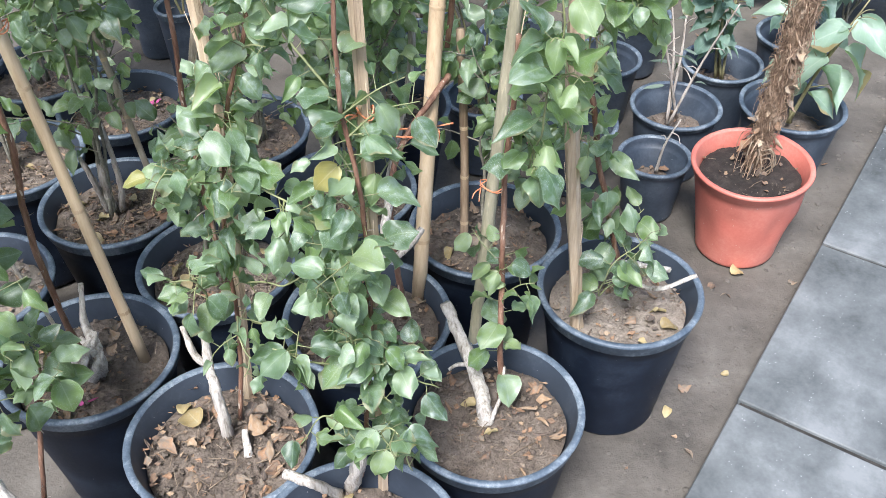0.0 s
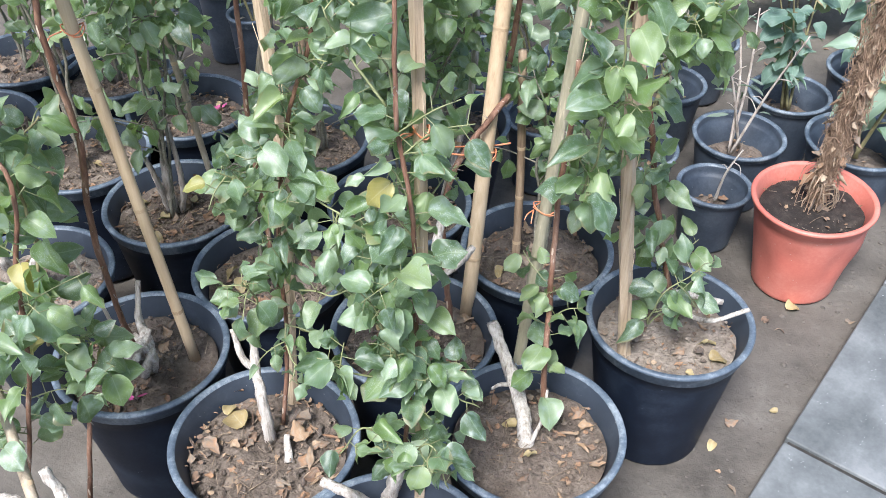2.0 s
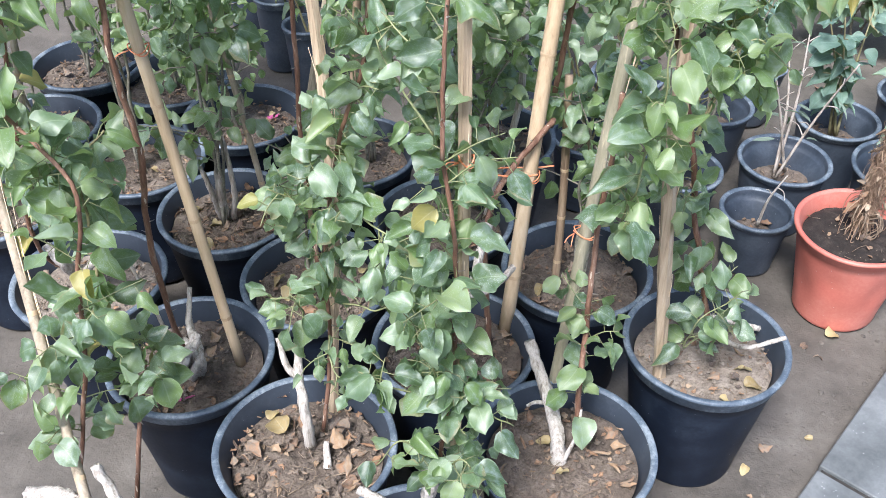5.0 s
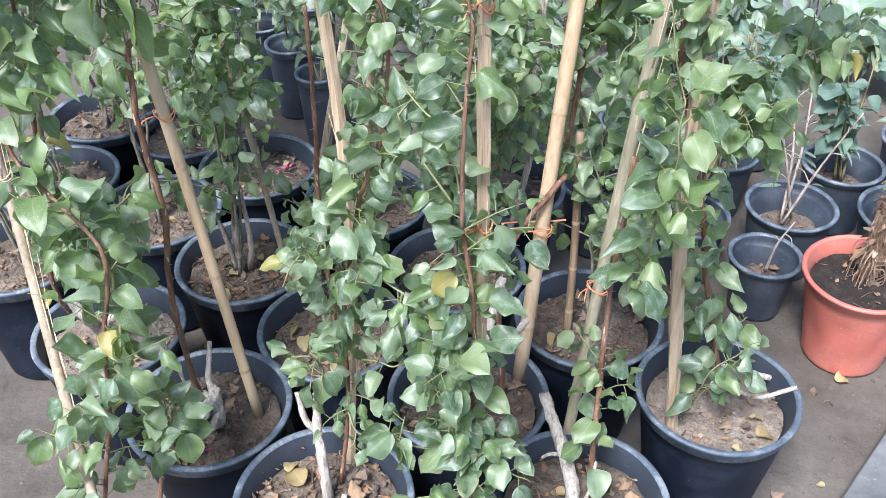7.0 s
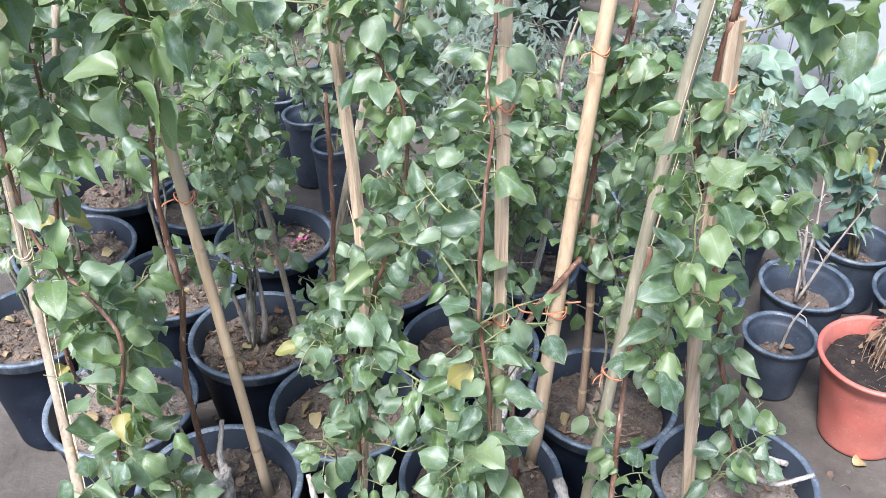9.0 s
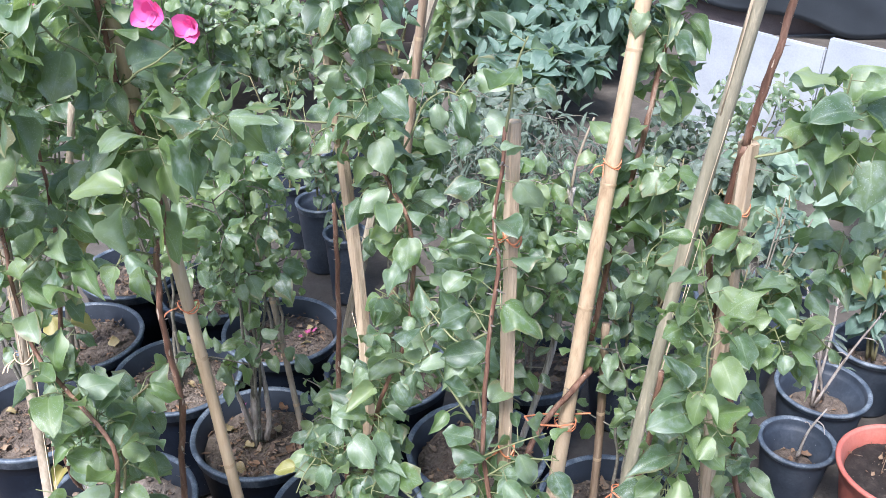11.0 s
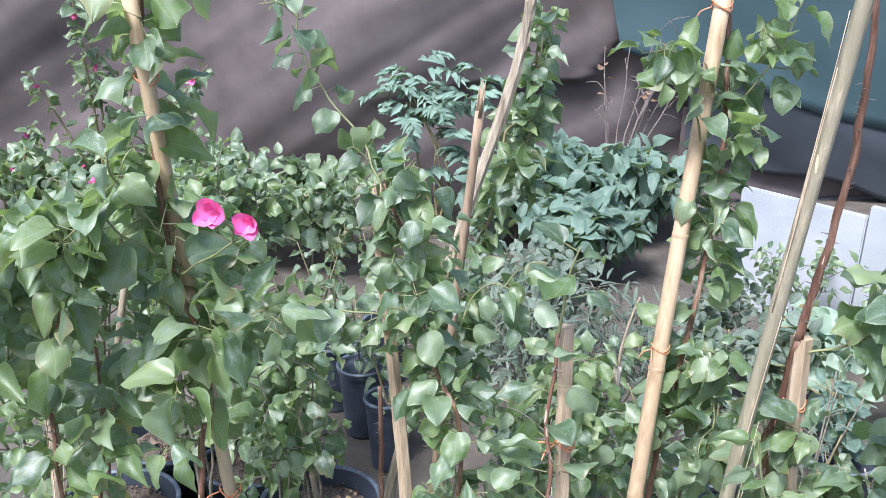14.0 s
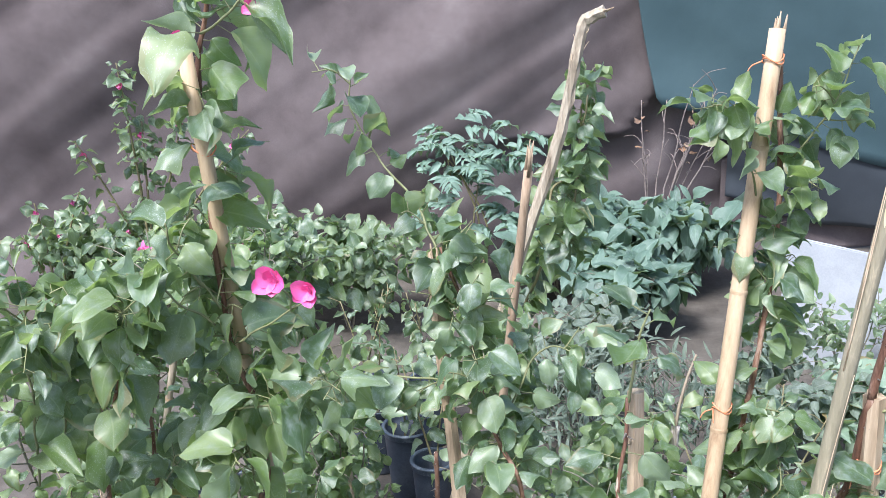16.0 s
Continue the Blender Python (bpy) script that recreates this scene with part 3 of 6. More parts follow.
# The paved strip runs beside the pots; its edge goes through EDGE along ALONG.
EDGE, ALONG, ACROSS = Vector((0.618, 1.274, 0.0)), Vector((0.551, 0.834, 0.0)), Vector((0.834, -0.551, 0.0))
pavement = empty("pavement", EDGE, "row of square grey concrete paving slabs with open joints", "pavement", kind="structure")
PAVERS = [paver_mesh(s) for s in range(5)]
rng = random.Random(4)
for i in range(-4, 9):
    for j in range(5):
        ob = new("paver", PAVERS[rng.randrange(5)])
        ob.parent = pavement
        c = ALONG * (0.615 * (i + 0.5)) + ACROSS * (0.613 * (j + 0.5))
        ob.matrix_basis = Matrix.Translation((c.x, c.y, 0.002 + rng.uniform(-0.004, 0.003))) @ Euler((rng.uniform(-0.006, 0.006), rng.uniform(-0.006, 0.006), math.atan2(ALONG.y, ALONG.x) - math.pi / 2 + rng.uniform(-0.006, 0.006) + math.pi / 2 * rng.randrange(4))).to_matrix().to_4x4()
bm = bmesh.new()
bm.faces.new([bm.verts.new(ALONG * u + ACROSS * v + Vector((0, 0, 0.025))) for u, v in ((-2.45, 0.012), (-2.45, 3.05), (5.52, 3.05), (5.52, 0.012))])
part("joint_earth", bm, M_JOINT, pavement)


def fence_y(x, off=0.0):
    return 5.73 + 0.3 * x - off


def cloth(name, material, outline, off, label, amp=0.06, seed=0, cell=0.07, slant=-0.8, rows=28, sag=None):
    """A hanging sheet on the fence line: columns from a lower to an upper edge, with folds. outline(x) gives both heights."""
    x0, x1, edge = outline
    bm = bmesh.new()
    nx = int((x1 - x0) / cell)
    cols = []
    for i in range(nx + 1):
        x = x0 + (x1 - x0) * i / nx
        lo, hi = edge(x)
        col = []
        for k in range(rows + 1):
            f = k / rows
            z = lo + (hi - lo) * f
            s = z * 1.5 - x * slant
            d = amp * (2.2 * noise.noise((s * 0.8 + seed, (x + z) * 0.22, seed + 2)) + 0.7 * noise.noise((s * 1.9 + seed, (x + z) * 0.3, seed)) + 0.22 * noise.noise((s * 4.3, (x + z) * 0.8, seed + 4)) + 0.07 * noise.noise((s * 10, x * 1.2, seed + 9)))
            if sag:
                d += sag(x, z)
            col.append(bm.verts.new((x, fence_y(x, off) - d, z)))
        cols.append(col)
    for a, b in zip(cols, cols[1:]):
        for k in range(rows):
            bm.faces.new((a[k], b[k], b[k + 1], a[k + 1]))
    ob = part(name, bm, material)
    so = ob.modifiers.new("thickness", "SOLIDIFY")
    so.thickness = 0.004
    return tagged(ob, label, "tarpaulin", kind="structure")


def step(a, b, x):
    t = min(1.0, max(0.0, (x - a) / (b - a)))
    return t * t * (3 - 2 * t)


def loose_swag(x, z):
    """Towards its end the cloth hangs slack and hangs out over its own lower part."""
    lip = 0.79 + 1.3 * max(0.0, x + 0.42) - 0.10 * step(-0.9, -1.6, x)
    t = z - lip
    return 0.0 if t > 0 else -0.13 * step(-1.9, -0.8, x) * (1 - math.exp(t / 0.05))


cloth("fence_cloth", M_TARP, (-9.0, 0.30, lambda x: (0.0 + 0.03 * noise.noise((x * 2, 0, 0)), 2.5)), 0.0, "dusty brown shade cloth hung as a fence, sagging in folds", 0.065, 2, 0.05, 1.0, 130, loose_swag)


TEAL_END = -0.42


def teal_edge(x):
    # The near end of the sheet hangs in a curve, its hem falls away to the far end.
    f = max(0.0, x - TEAL_END)
    low = 0.925 - 0.33 * x + 0.02 * math.sin(x * 5)
    return (2.4 - (2.4 - low) * (f / 0.19) ** 0.45 if f < 0.19 else low, 2.45)


cloth("teal_tarpaulin", M_TEAL, (TEAL_END, 6.0, teal_edge), 0.14, "smooth teal tarpaulin stretched over the fence", 0.03, 7, 0.03)
cloth("dark_sheet", M_NAVY, ((0.177, 5.723, 0.769)[0], 6.0, lambda x: (max(0.03, 0.40 - 0.26 * x) + 0.03 * math.sin(x * 7), 1.1)), 0.06, "dark blue plastic sheet below the tarpaulin", 0.07, 11)
cloth("fence_base", M_TARP, (0.15, 6.0, lambda x: (0.0, 0.6)), -0.06, "brown cloth skirting at the foot of the fence", 0.05, 15)


def standing_board(label, at, w, h, lean, turn):
    bm = bmesh.new()
    bmesh.ops.create_cube(bm, size=1.0)
    for v in bm.verts:
        v.co = Vector(((v.co.x + 0.5) * w, (v.co.y + 0.5) * 0.03, (v.co.z + 0.5) * h))
    bmesh.ops.bevel(bm, geom=list(bm.edges), offset=0.005, segments=2, affect="EDGES")
    ob = part("white_board", bm, M_BOARD, None, "", False)
    ob.matrix_basis = pose(*at, lean, 0, turn)
    return tagged(ob, label, "board", "white boards by the fence")


standing_board("white foam board standing on edge before the fence", (0.375, 4.290, -0.01), 0.580, 0.585, -3, -36)
standing_board("taller white foam board standing beside another", (0.848, 3.938, -0.01), 0.600, 0.635, -3, -35.5)


# ---- pots ----
def soil_disc(bm, r, z, seed, rough=0.012, n=64):
    """Crumbly soil: rings of points raised into clods."""
    rings = [[bm.verts.new((0, 0, z))]]
    for k in range(1, 21):
        ring = []
        for s in range(n):
            a = 2 * math.pi * s / n
            x, y = r * k / 20 * math.cos(a), r * k / 20 * math.sin(a)
            up = noise.noise((x * 13 + seed, y * 13, seed)) + 0.55 * noise.noise((x * 42, y * 42 + seed, 1)) + 0.45 * abs(noise.noise((x * 95, y * 95 + seed, 7)))
            ring.append(bm.verts.new((x, y, z + rough * (up - 0.5 * max(0.0, k / 20 - 0.9) * 10))))
        rings.append(ring)
    for s in range(n):
        bm.faces.new((rings[0][0], rings[1][s], rings[1][(s + 1) % n]))
    for a, b in zip(rings[1:], rings[2:]):
        for s in range(n):
            bm.faces.new((a[s], b[s], b[(s + 1) % n], a[(s + 1) % n]))


def crumb_mesh(rg, count, r, z):
    """Loose crumbs of soil strewn over a disc."""
    bm = bmesh.new()
    for k in range(count):
        a, d, s = rg.uniform(0, 6.28), r * math.sqrt(rg.random()), 0.0016 + 0.0052 * rg.random() ** 3
        c = Vector((d * math.cos(a), d * math.sin(a), z + 0.004 + 0.4 * s))
        ring = [bm.verts.new(c + Vector((math.cos(q) * s * rg.uniform(0.7, 1.3), math.sin(q) * s * rg.uniform(0.7, 1.3), s * rg.uniform(-0.4, 0.3)))) for q in (0.2, 1.5, 2.7, 3.9, 5.2)]
        top, low = bm.verts.new(c + Vector((0, 0, s * rg.uniform(0.5, 1.0)))), bm.verts.new(c - Vector((0, 0, s * 0.8)))
        for u, v in zip(ring, ring[1:] + ring[:1]):
            bm.faces.new((u, v, top))
            bm.faces.new((v, u, low))
    return bm


def plant_pot(x, y, r, h, label, material=None, rim=None, soil=None, level=0.045, litter=60, base=0.70, seed=0, group="black nursery pots", tilt=(0, 0), yellow=3):
    """A tapered plastic pot with a thick lip, its soil and what has fallen on it."""
    rg = random.Random(seed * 7 + 1)
    pot = empty("plant_pot", (x, y, 0.0), label, "plant pot", group)
    pot.rotation_euler = (tilt[0], tilt[1], rg.uniform(0, 6.28))
    rb = r * base
    th = 0.006
    lip = 0.030 * h / 0.32
    bm = bmesh.new()
    lathe(bm, ((0.0, 0.006), (rb - 0.012, 0.006), (rb - 0.004, 0.0), (rb, 0.004), (rb + 0.001, 0.012), *[(rb + (r * 0.945 - rb) * q / 9, 0.012 + (h - lip - 0.014) * q / 9) for q in range(1, 9)], (r * 0.945, h - lip - 0.002), (r * 0.965, h - lip), (r * 0.972, h - 0.012)), 48, wobble=0.012, seed=seed)
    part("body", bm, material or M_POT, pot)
    bm = bmesh.new()
    lathe(bm, ((r * 0.960, h - lip - 0.001), (r * 0.982, h - lip + 0.001), (r * 0.985, h - 0.012), (r + 0.002, h - 0.009), (r + 0.004, h - 0.004), (r + 0.003, h), (r - 0.001, h + 0.001), (r - 0.007, h), (r - 0.009, h - 0.003)), 56, wobble=0.012, seed=seed)
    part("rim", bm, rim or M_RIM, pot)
    bm = bmesh.new()
    ledge = ((r - 0.0125, h - 0.024), (r - 0.0185, h - 0.027), (r - 0.0195, h - 0.031)) if group == "small nursery pots" else ()
    lathe(bm, ((r - 0.009, h - 0.003), (r - 0.012, h - 0.012), *ledge, (r - 0.013 - (0.012 if ledge else 0) - 0.10 * level, h - level * 0.6), (r - 0.015 - (0.012 if ledge else 0) - 0.2 * level, h - level - 0.02)), 56, wobble=0.012, seed=seed)
    part("inner_wall", bm, material or M_INNER, pot)
    bm = bmesh.new()
    soil_disc(bm, r - 0.0165 - (0.011 if ledge else 0) - 0.16 * level, h - level, seed, 0.011 * r / 0.157)
    part("soil", bm, soil or M_SOIL, pot)
    if r > 0.15:
        tagged(part("soil_rubble", crumb_mesh(rg, int(260), r - 0.03, h - level), soil or M_SOIL, pot, smooth=False), kind="stuff")
    if litter:
        ms = []
        for k in range(litter):
            a, d = rg.uniform(0, 6.28), (r - 0.03) * math.sqrt(rg.random())
            way = Vector((rg.gauss(0, 1), rg.gauss(0, 1), rg.uniform(-0.05, 0.15)))
            nor = Vector((rg.gauss(0, 0.5), rg.gauss(0, 0.5), rg.choice((1, 1, -1))))
            ms.append(facing(Vector((d * math.cos(a), d * math.sin(a), h - level + 0.006 + 0.006 * rg.random())), way, nor, 0.011 + 0.026 * rg.random() ** 2))
        for k in range(int(90 * (r / 0.157) ** 2 * min(1.0, litter / 20))):
            a, d = rg.uniform(0, 6.28), (r - 0.022) * math.sqrt(rg.random())
            ms.append(facing(Vector((d * math.cos(a), d * math.sin(a), h - level + 0.004 + 0.005 * rg.random())), Vector((rg.gauss(0, 1), rg.gauss(0, 1), 0)), Vector((rg.gauss(0, 0.8), rg.gauss(0, 0.8), 1)), rg.uniform(0.005, 0.016)))
        bm = bmesh.new()
        for k in range(litter // 5 + 3):
            a, d, q = rg.uniform(0, 6.28), (r - 0.04) * math.sqrt(rg.random()), rg.uniform(0, 6.28)
            c, ln = Vector((d * math.cos(a), d * math.sin(a), h - level + 0.009)), rg.uniform(0.008, 0.026)
            w = Vector((math.cos(q), math.sin(q), rg.uniform(-0.1, 0.25)))
            tube(bm, [c - w * ln, c + Vector((rg.uniform(-1, 1), rg.uniform(-1, 1), 0.5)) * 0.003, c + w * ln], rg.uniform(0.0006, 0.0012), 0.0005, 4)
        tagged(part("twig_litter", bm, M_STALKS, pot), kind="stuff")
        for k, m in enumerate(ms[:24]):
            ob = new("dry_leaf", DRY_MESHES[k % 8])
            ob.parent = pot
            ob.matrix_basis = m
        if ms[24:]:
            joined_leaves("leaf_litter", CRUMPLED, ms[24:], M_DRY, pot, "scatter of crumpled brown dry leaves")
        for k in range(yellow):
            a, d = rg.uniform(0, 6.28), (r - 0.04) * math.sqrt(rg.random())
            ob = new("fallen_leaf", FALLEN_MESHES[k % 4])
            ob.parent = pot
            ob.matrix_basis = facing(Vector((d * math.cos(a), d * math.sin(a), h - level + 0.014)), Vector((rg.gauss(0, 1), rg.gauss(0, 1), 0)), Vector((rg.gauss(0, .3), rg.gauss(0, .3), 1)), rg.uniform(0.022, 0.038))
    return pot


RIM_Z, SOIL_Z = 0.323, 0.282
BIG = (
    # x, y, litter, yellow leaves, what shows in it
    (0.080, 1.017, 70, 3, "large black plastic pot with bare soil and a cut white stump"),
    (0.344, 1.312, 34, 4, "large black plastic pot with pale soil beside the paving"),
    (-0.639, 1.139, 50, 0, "large black plastic pot with soil and a gnarled stem"),
    (-0.365, 0.960, 120, 1, "large black plastic pot full of dry curled leaves"),
    (-0.713, 1.591, 160, 4, "large black plastic pot covered with dry leaf litter"),
    (-0.926, 1.321, 40, 1, "large black plastic pot with sandy soil"),
    (-0.452, 1.390, 30, 5, "large black plastic pot under the bushy climber"),
    (-0.142, 1.238, 40, 1, "large black plastic pot with a bamboo pole"),
    (0.087, 1.500, 60, 1, "large black plastic pot with crumbly soil and a thin cane"),
    (-0.218, 1.630, 60, 2, "large black plastic pot half hidden by leaves"),
    (-0.125, 0.752, 60, 3, "large black plastic pot with a forked white stump"),
    (-0.992, 1.754, 60, 1, "large black plastic pot with litter-strewn soil"),
    (-0.800, 1.990, 50, 2, "large black plastic pot with fallen pink petals"),
    (-1.312, 1.860, 40, 1, "large black plastic pot among dense shrubs"),
    (-1.250, 1.545, 40, 1, "large black plastic pot at the edge of the group"),
    (-0.540, 0.660, 40, 1, "large black plastic pot with a long cane"),
    (-0.480, 1.870, 50, 1, "large black plastic pot behind the front rows"),
    (-1.330, 2.200, 30, 0, "large black plastic pot in the shade of shrubs"),
    (-0.140, 1.980, 40, 0, "large black plastic pot in the shade of the climbers"),
    (-1.060, 2.150, 40, 0, "large black plastic pot in a rear row"),
)
for k, (x, y, li, ye, lb) in enumerate(BIG):
    plant_pot(x, y, 0.157, RIM_Z, lb, soil=M_SAND if k in (1, 5) else M_SOIL, litter=li, seed=k + 1, yellow=ye)

SMALL = (
    (0.635, 2.165, 0.121, 0.205, "small thin black plastic pot with a sparse seedling"),
    (0.548, 1.968, 0.093, 0.175, "small black plastic pot with one dry twig"),
    (0.815, 2.400, 0.115, 0.205, "small black plastic pot with a leafy seedling"),
    (0.940, 2.135, 0.138, 0.225, "black plastic pot with soil and a broad-leaved plant"),
    (0.360, 2.090, 0.105, 0.200, "small black plastic pot behind the stakes"),
    (0.110, 2.190, 0.105, 0.220, "black plastic pot in the shade behind the canes"),
    (0.470, 2.420, 0.110, 0.210, "small black plastic pot with grey twigs"),
    (1.080, 2.560, 0.120, 0.210, "small black plastic pot near the fence side"),
    (0.220, 2.560, 0.110, 0.210, "small black plastic pot in a back row"),
    (-0.956, 2.838, 0.088, 0.270, "tall narrow black nursery bag with soil"),
    (-0.815, 2.650, 0.072, 0.260, "tall narrow black nursery bag at the gap"),
    (-1.113, 2.990, 0.092, 0.270, "tall black nursery bag with a sapling"),
    (-0.980, 3.220, 0.092, 0.260, "tall black nursery bag in a rear row"),
    (-1.250, 3.200, 0.092, 0.260, "tall black nursery bag by the fence"),
    (-0.350, 2.640, 0.105, 0.210, "small black pot among grey-green shrubs"),
    (-0.080, 2.760, 0.105, 0.210, "small black pot among thin twigs"),
    (0.620, 2.720, 0.105, 0.200, "small black pot with a low seedling"),
)
for k, (x, y, r, h, lb) in enumerate(SMALL):
    plant_pot(x, y, r, h, lb, M_THINPOT, level=0.075, litter=7, base=0.74, seed=k + 40, group="small nursery pots", yellow=0)

orange_pot = plant_pot(0.752, 1.822, 0.141, 0.262, "orange plastic flower pot with dark peat, slightly leaning", M_TERRA, M_TERRA, M_PEAT, 0.035, 6, 0.70, 77, "coloured pots", (0.0, 0.0), 0)
orange_pot.rotation_euler = (radians(1.5), radians(-2.0), 0.0)
# The soft wall is dented below the rim, with a ridge down one side.
orange_body = orange_pot.children[0]
for v in orange_body.data.vertices:
    a, z = math.atan2(v.co.y, v.co.x), v.co.z
    push = 0.0
    for a0, z0, wa, wz, deep in ((-2.05, 0.16, 0.22, 0.030, -0.045), (-1.15, 0.13, 0.16, 0.050, -0.050), (-0.55, 0.16, 0.12, 0.050, 0.050), (-0.20, 0.15, 0.20, 0.060, -0.055), (-2.7, 0.11, 0.30, 0.050, -0.040), (-1.6, 0.05, 0.30, 0.030, -0.025)):
        push += 1.4 * deep * math.exp(-((a - a0) / wa) ** 2 - ((z - z0) / wz) ** 2)
    v.co.x, v.co.y = v.co.x * (1 + push), v.co.y * (1 + push)



# ---- canes and stakes ----
def stick(name, points, r0, r1, material, label, knots=0, segs=10, rough=0.05, category="cane", splinter=0.0, per=9, beyond=0.0, flat=False, frays=0):
    """A pole through the points; its nodes and the splinters of a broken top are parts."""
    if beyond:
        tip, under = Vector(points[-1]), Vector(points[-2])
        points = (*points, tip + (tip - under).normalized() * beyond)
    line = spline(points, per)
    n = len(line)
    bm = bmesh.new()
    tube(bm, line, r0, r1, segs, rough, (), seed=r0 * 1000)
    pole = tagged(part(name, bm, material, smooth=not flat), label, category, "canes and stakes")
    fr = random.Random(int(r0 * 1e5))
    for k in range(frays):
        i = fr.randrange(n // 4, n - 4)
        a = fr.uniform(0, 6.28)
        o = Vector((math.cos(a), math.sin(a), 0)) * r0
        ln = 1 if flat else fr.randrange(2, 5)
        bm = bmesh.new()
        tube(bm, spline((line[i] + o * 0.96, line[i].lerp(line[min(n - 1, i + ln)], 0.5) + o * 1.25, line[min(n - 1, i + ln)] + o * fr.uniform(1.2, 2.0)), 3), 0.0011, 0.0004, 4)
        part("fibre", bm, M_RAFFIA, pole)
    for k in range(knots):
        f = (k + 0.6) / (knots + 0.4) * (n - 1)
        i = min(int(f), n - 2)
        p, d = line[i].lerp(line[i + 1], f - i), (line[i + 1] - line[i]).normalized()
        r = r0 + (r1 - r0) * f / (n - 1)
        bm = bmesh.new()
        prof = ((-0.004, 1.005), (-0.002, 1.045), (-0.0005, 1.03), (0.0008, 1.07), (0.002, 1.04), (0.004, 1.005))
        ax = d.orthogonal().normalized()
        rings = [[bm.verts.new(p + d * h + (ax * math.cos(a) + d.cross(ax) * math.sin(a)) * r * q) for a in [2 * math.pi * s / 12 for s in range(12)]] for h, q in prof]
        for u, v in zip(rings, rings[1:]):
            for s in range(12):
                bm.faces.new((u[s], u[(s + 1) % 12], v[(s + 1) % 12], v[s]))
        part("node", bm, M_NODE, pole)
    if splinter:
        d = (line[-1] - line[-2]).normalized()
        rg = random.Random(int(splinter * 997))
        for k in range(6):
            o = Vector((rg.uniform(-1, 1), rg.uniform(-1, 1), 0)) * r1 * 0.7
            bm = bmesh.new()
            tube(bm, [line[-1] + o - d * 0.01, line[-1] + o * 1.2 + d * splinter * rg.uniform(0.3, 1.0)], 0.0044, 0.0010, 4)
            part("splinter", bm, M_SPLIT, pole)
    return pole


def tie(points_at, r, label, material=None, tails=2, seed=0, parent=None):
    """A knotted tie round a cane and its stem."""
    rg = random.Random(seed)
    c = Vector(points_at)
    bm = bmesh.new()
    for q in range(2):
        loop = [c + Vector((r * 1.06 * math.cos(a), r * 1.02 * math.sin(a), 0.004 * q + 0.005 * math.sin(a * 2 + q))) for a in [2 * math.pi * k / 16 for k in range(17)]]
        tube(bm, loop, 0.0011, 0.0011, 5)
    for q in range(tails):
        w = Vector((rg.uniform(-1, 0.2), rg.uniform(-1, -0.2), rg.uniform(-0.4, 0.4))).normalized()
        tube(bm, spline((c + Vector((-r, -r * 0.4, 0)), c + Vector((-r, -r * 0.4, 0)) + w * 0.018, c + Vector((-r, -r * 0.4, 0)) + w * 0.026 + Vector((0, 0, -0.008))), 4), 0.0013, 0.0008, 5)
    return tagged(part("plant_tie", bm, material or M_TIE), label, "plant tie", "plant ties")


C_LEFT = ((-0.550, 1.163, 0.270), (-0.616, 1.161, 0.992), (-0.628, 1.061, 1.715))
C_BAMBOO = ((-0.049, 1.335, 0.270), (0.001, 1.472, 0.978), (0.063, 1.608, 1.687))
C_GREEN = ((0.052, 1.169, 0.270), (0.107, 1.221, 0.979), (0.175, 1.155, 1.687))
C_SPLIT = ((0.258, 1.249, 0.270), (0.206, 1.252, 0.765), (0.181, 1.246, 1.260))
C_PALE = ((-0.347, 1.078, 0.270), (-0.325, 1.137, 0.852), (-0.371, 1.170, 1.433))
C_MID = ((-0.097, 0.887, 0.270), (-0.089, 0.904, 0.833), (-0.099, 0.922, 1.397))
C_THIN = ((0.045, 1.493, 0.270), (0.042, 1.505, 0.519), (0.031, 1.515, 0.768))
C_FARLEFT = ((-0.624, 0.699, 0.270), (-0.878, 1.098, 0.783), (-0.868, 1.141, 1.295))
C_LEANER = ((-0.638, 1.654, 0.270), (-0.697, 1.712, 0.542), (-0.759, 1.766, 0.815))
C_BROKEN = ((-0.481, 1.819, 0.270), (-0.411, 1.757, 0.854), (-0.336, 1.701, 1.437))
C_LEAF = ((-0.620, 1.872, 0.270), (-0.459, 1.933, 0.981), (-0.324, 1.973, 1.425), (-0.277, 1.990, 1.655), (-0.255, 1.985, 1.687), (-0.230, 1.980, 1.698))
C_REAR = ((-1.286, 1.752, 0.270), (-1.207, 1.729, 0.655), (-1.106, 1.717, 1.040))
C_STUB = ((-0.13, 1.70, 0.27), (-0.068, 1.715, 0.576), (-0.066, 1.725, 0.808), (-0.059, 1.730, 0.939))
stick("bamboo_cane", C_LEFT, 0.0105, 0.0095, M_BAMBOO, "pale bamboo cane pushed slanting into a black pot", 6)
stick("bamboo_cane", C_BAMBOO, 0.0145, 0.0130, M_BAMBOO, "thick smooth pale bamboo pole with dark nodes", 6, splinter=0.03)
stick("bamboo_cane", C_GREEN, 0.0108, 0.0090, M_SKIN, "thick greenish weathered bamboo pole with frayed skin", 0, rough=0.10, beyond=0.30, frays=14)
stick("wooden_stake", C_SPLIT, 0.0125, 0.0135, M_SPLIT, "split wooden stake with a pale inner face", 0, 6, 0.25, "stake", splinter=0.02, flat=True, frays=5)
stick("wooden_stake", C_PALE, 0.0105, 0.0105, M_SPLIT, "pale flat wooden stake with a frayed top", 0, 6, 0.2, "stake", splinter=0.03, flat=True, frays=5)
stick("wooden_stake", C_MID, 0.0085, 0.0085, M_SPLIT, "straight wooden stake tied among leaves", 0, 5, 0.2, "stake", flat=True, frays=5)
stick("bamboo_cane", C_THIN, 0.0090, 0.0080, M_BROWNCANE, "thin brown cane in a rear pot", 4)
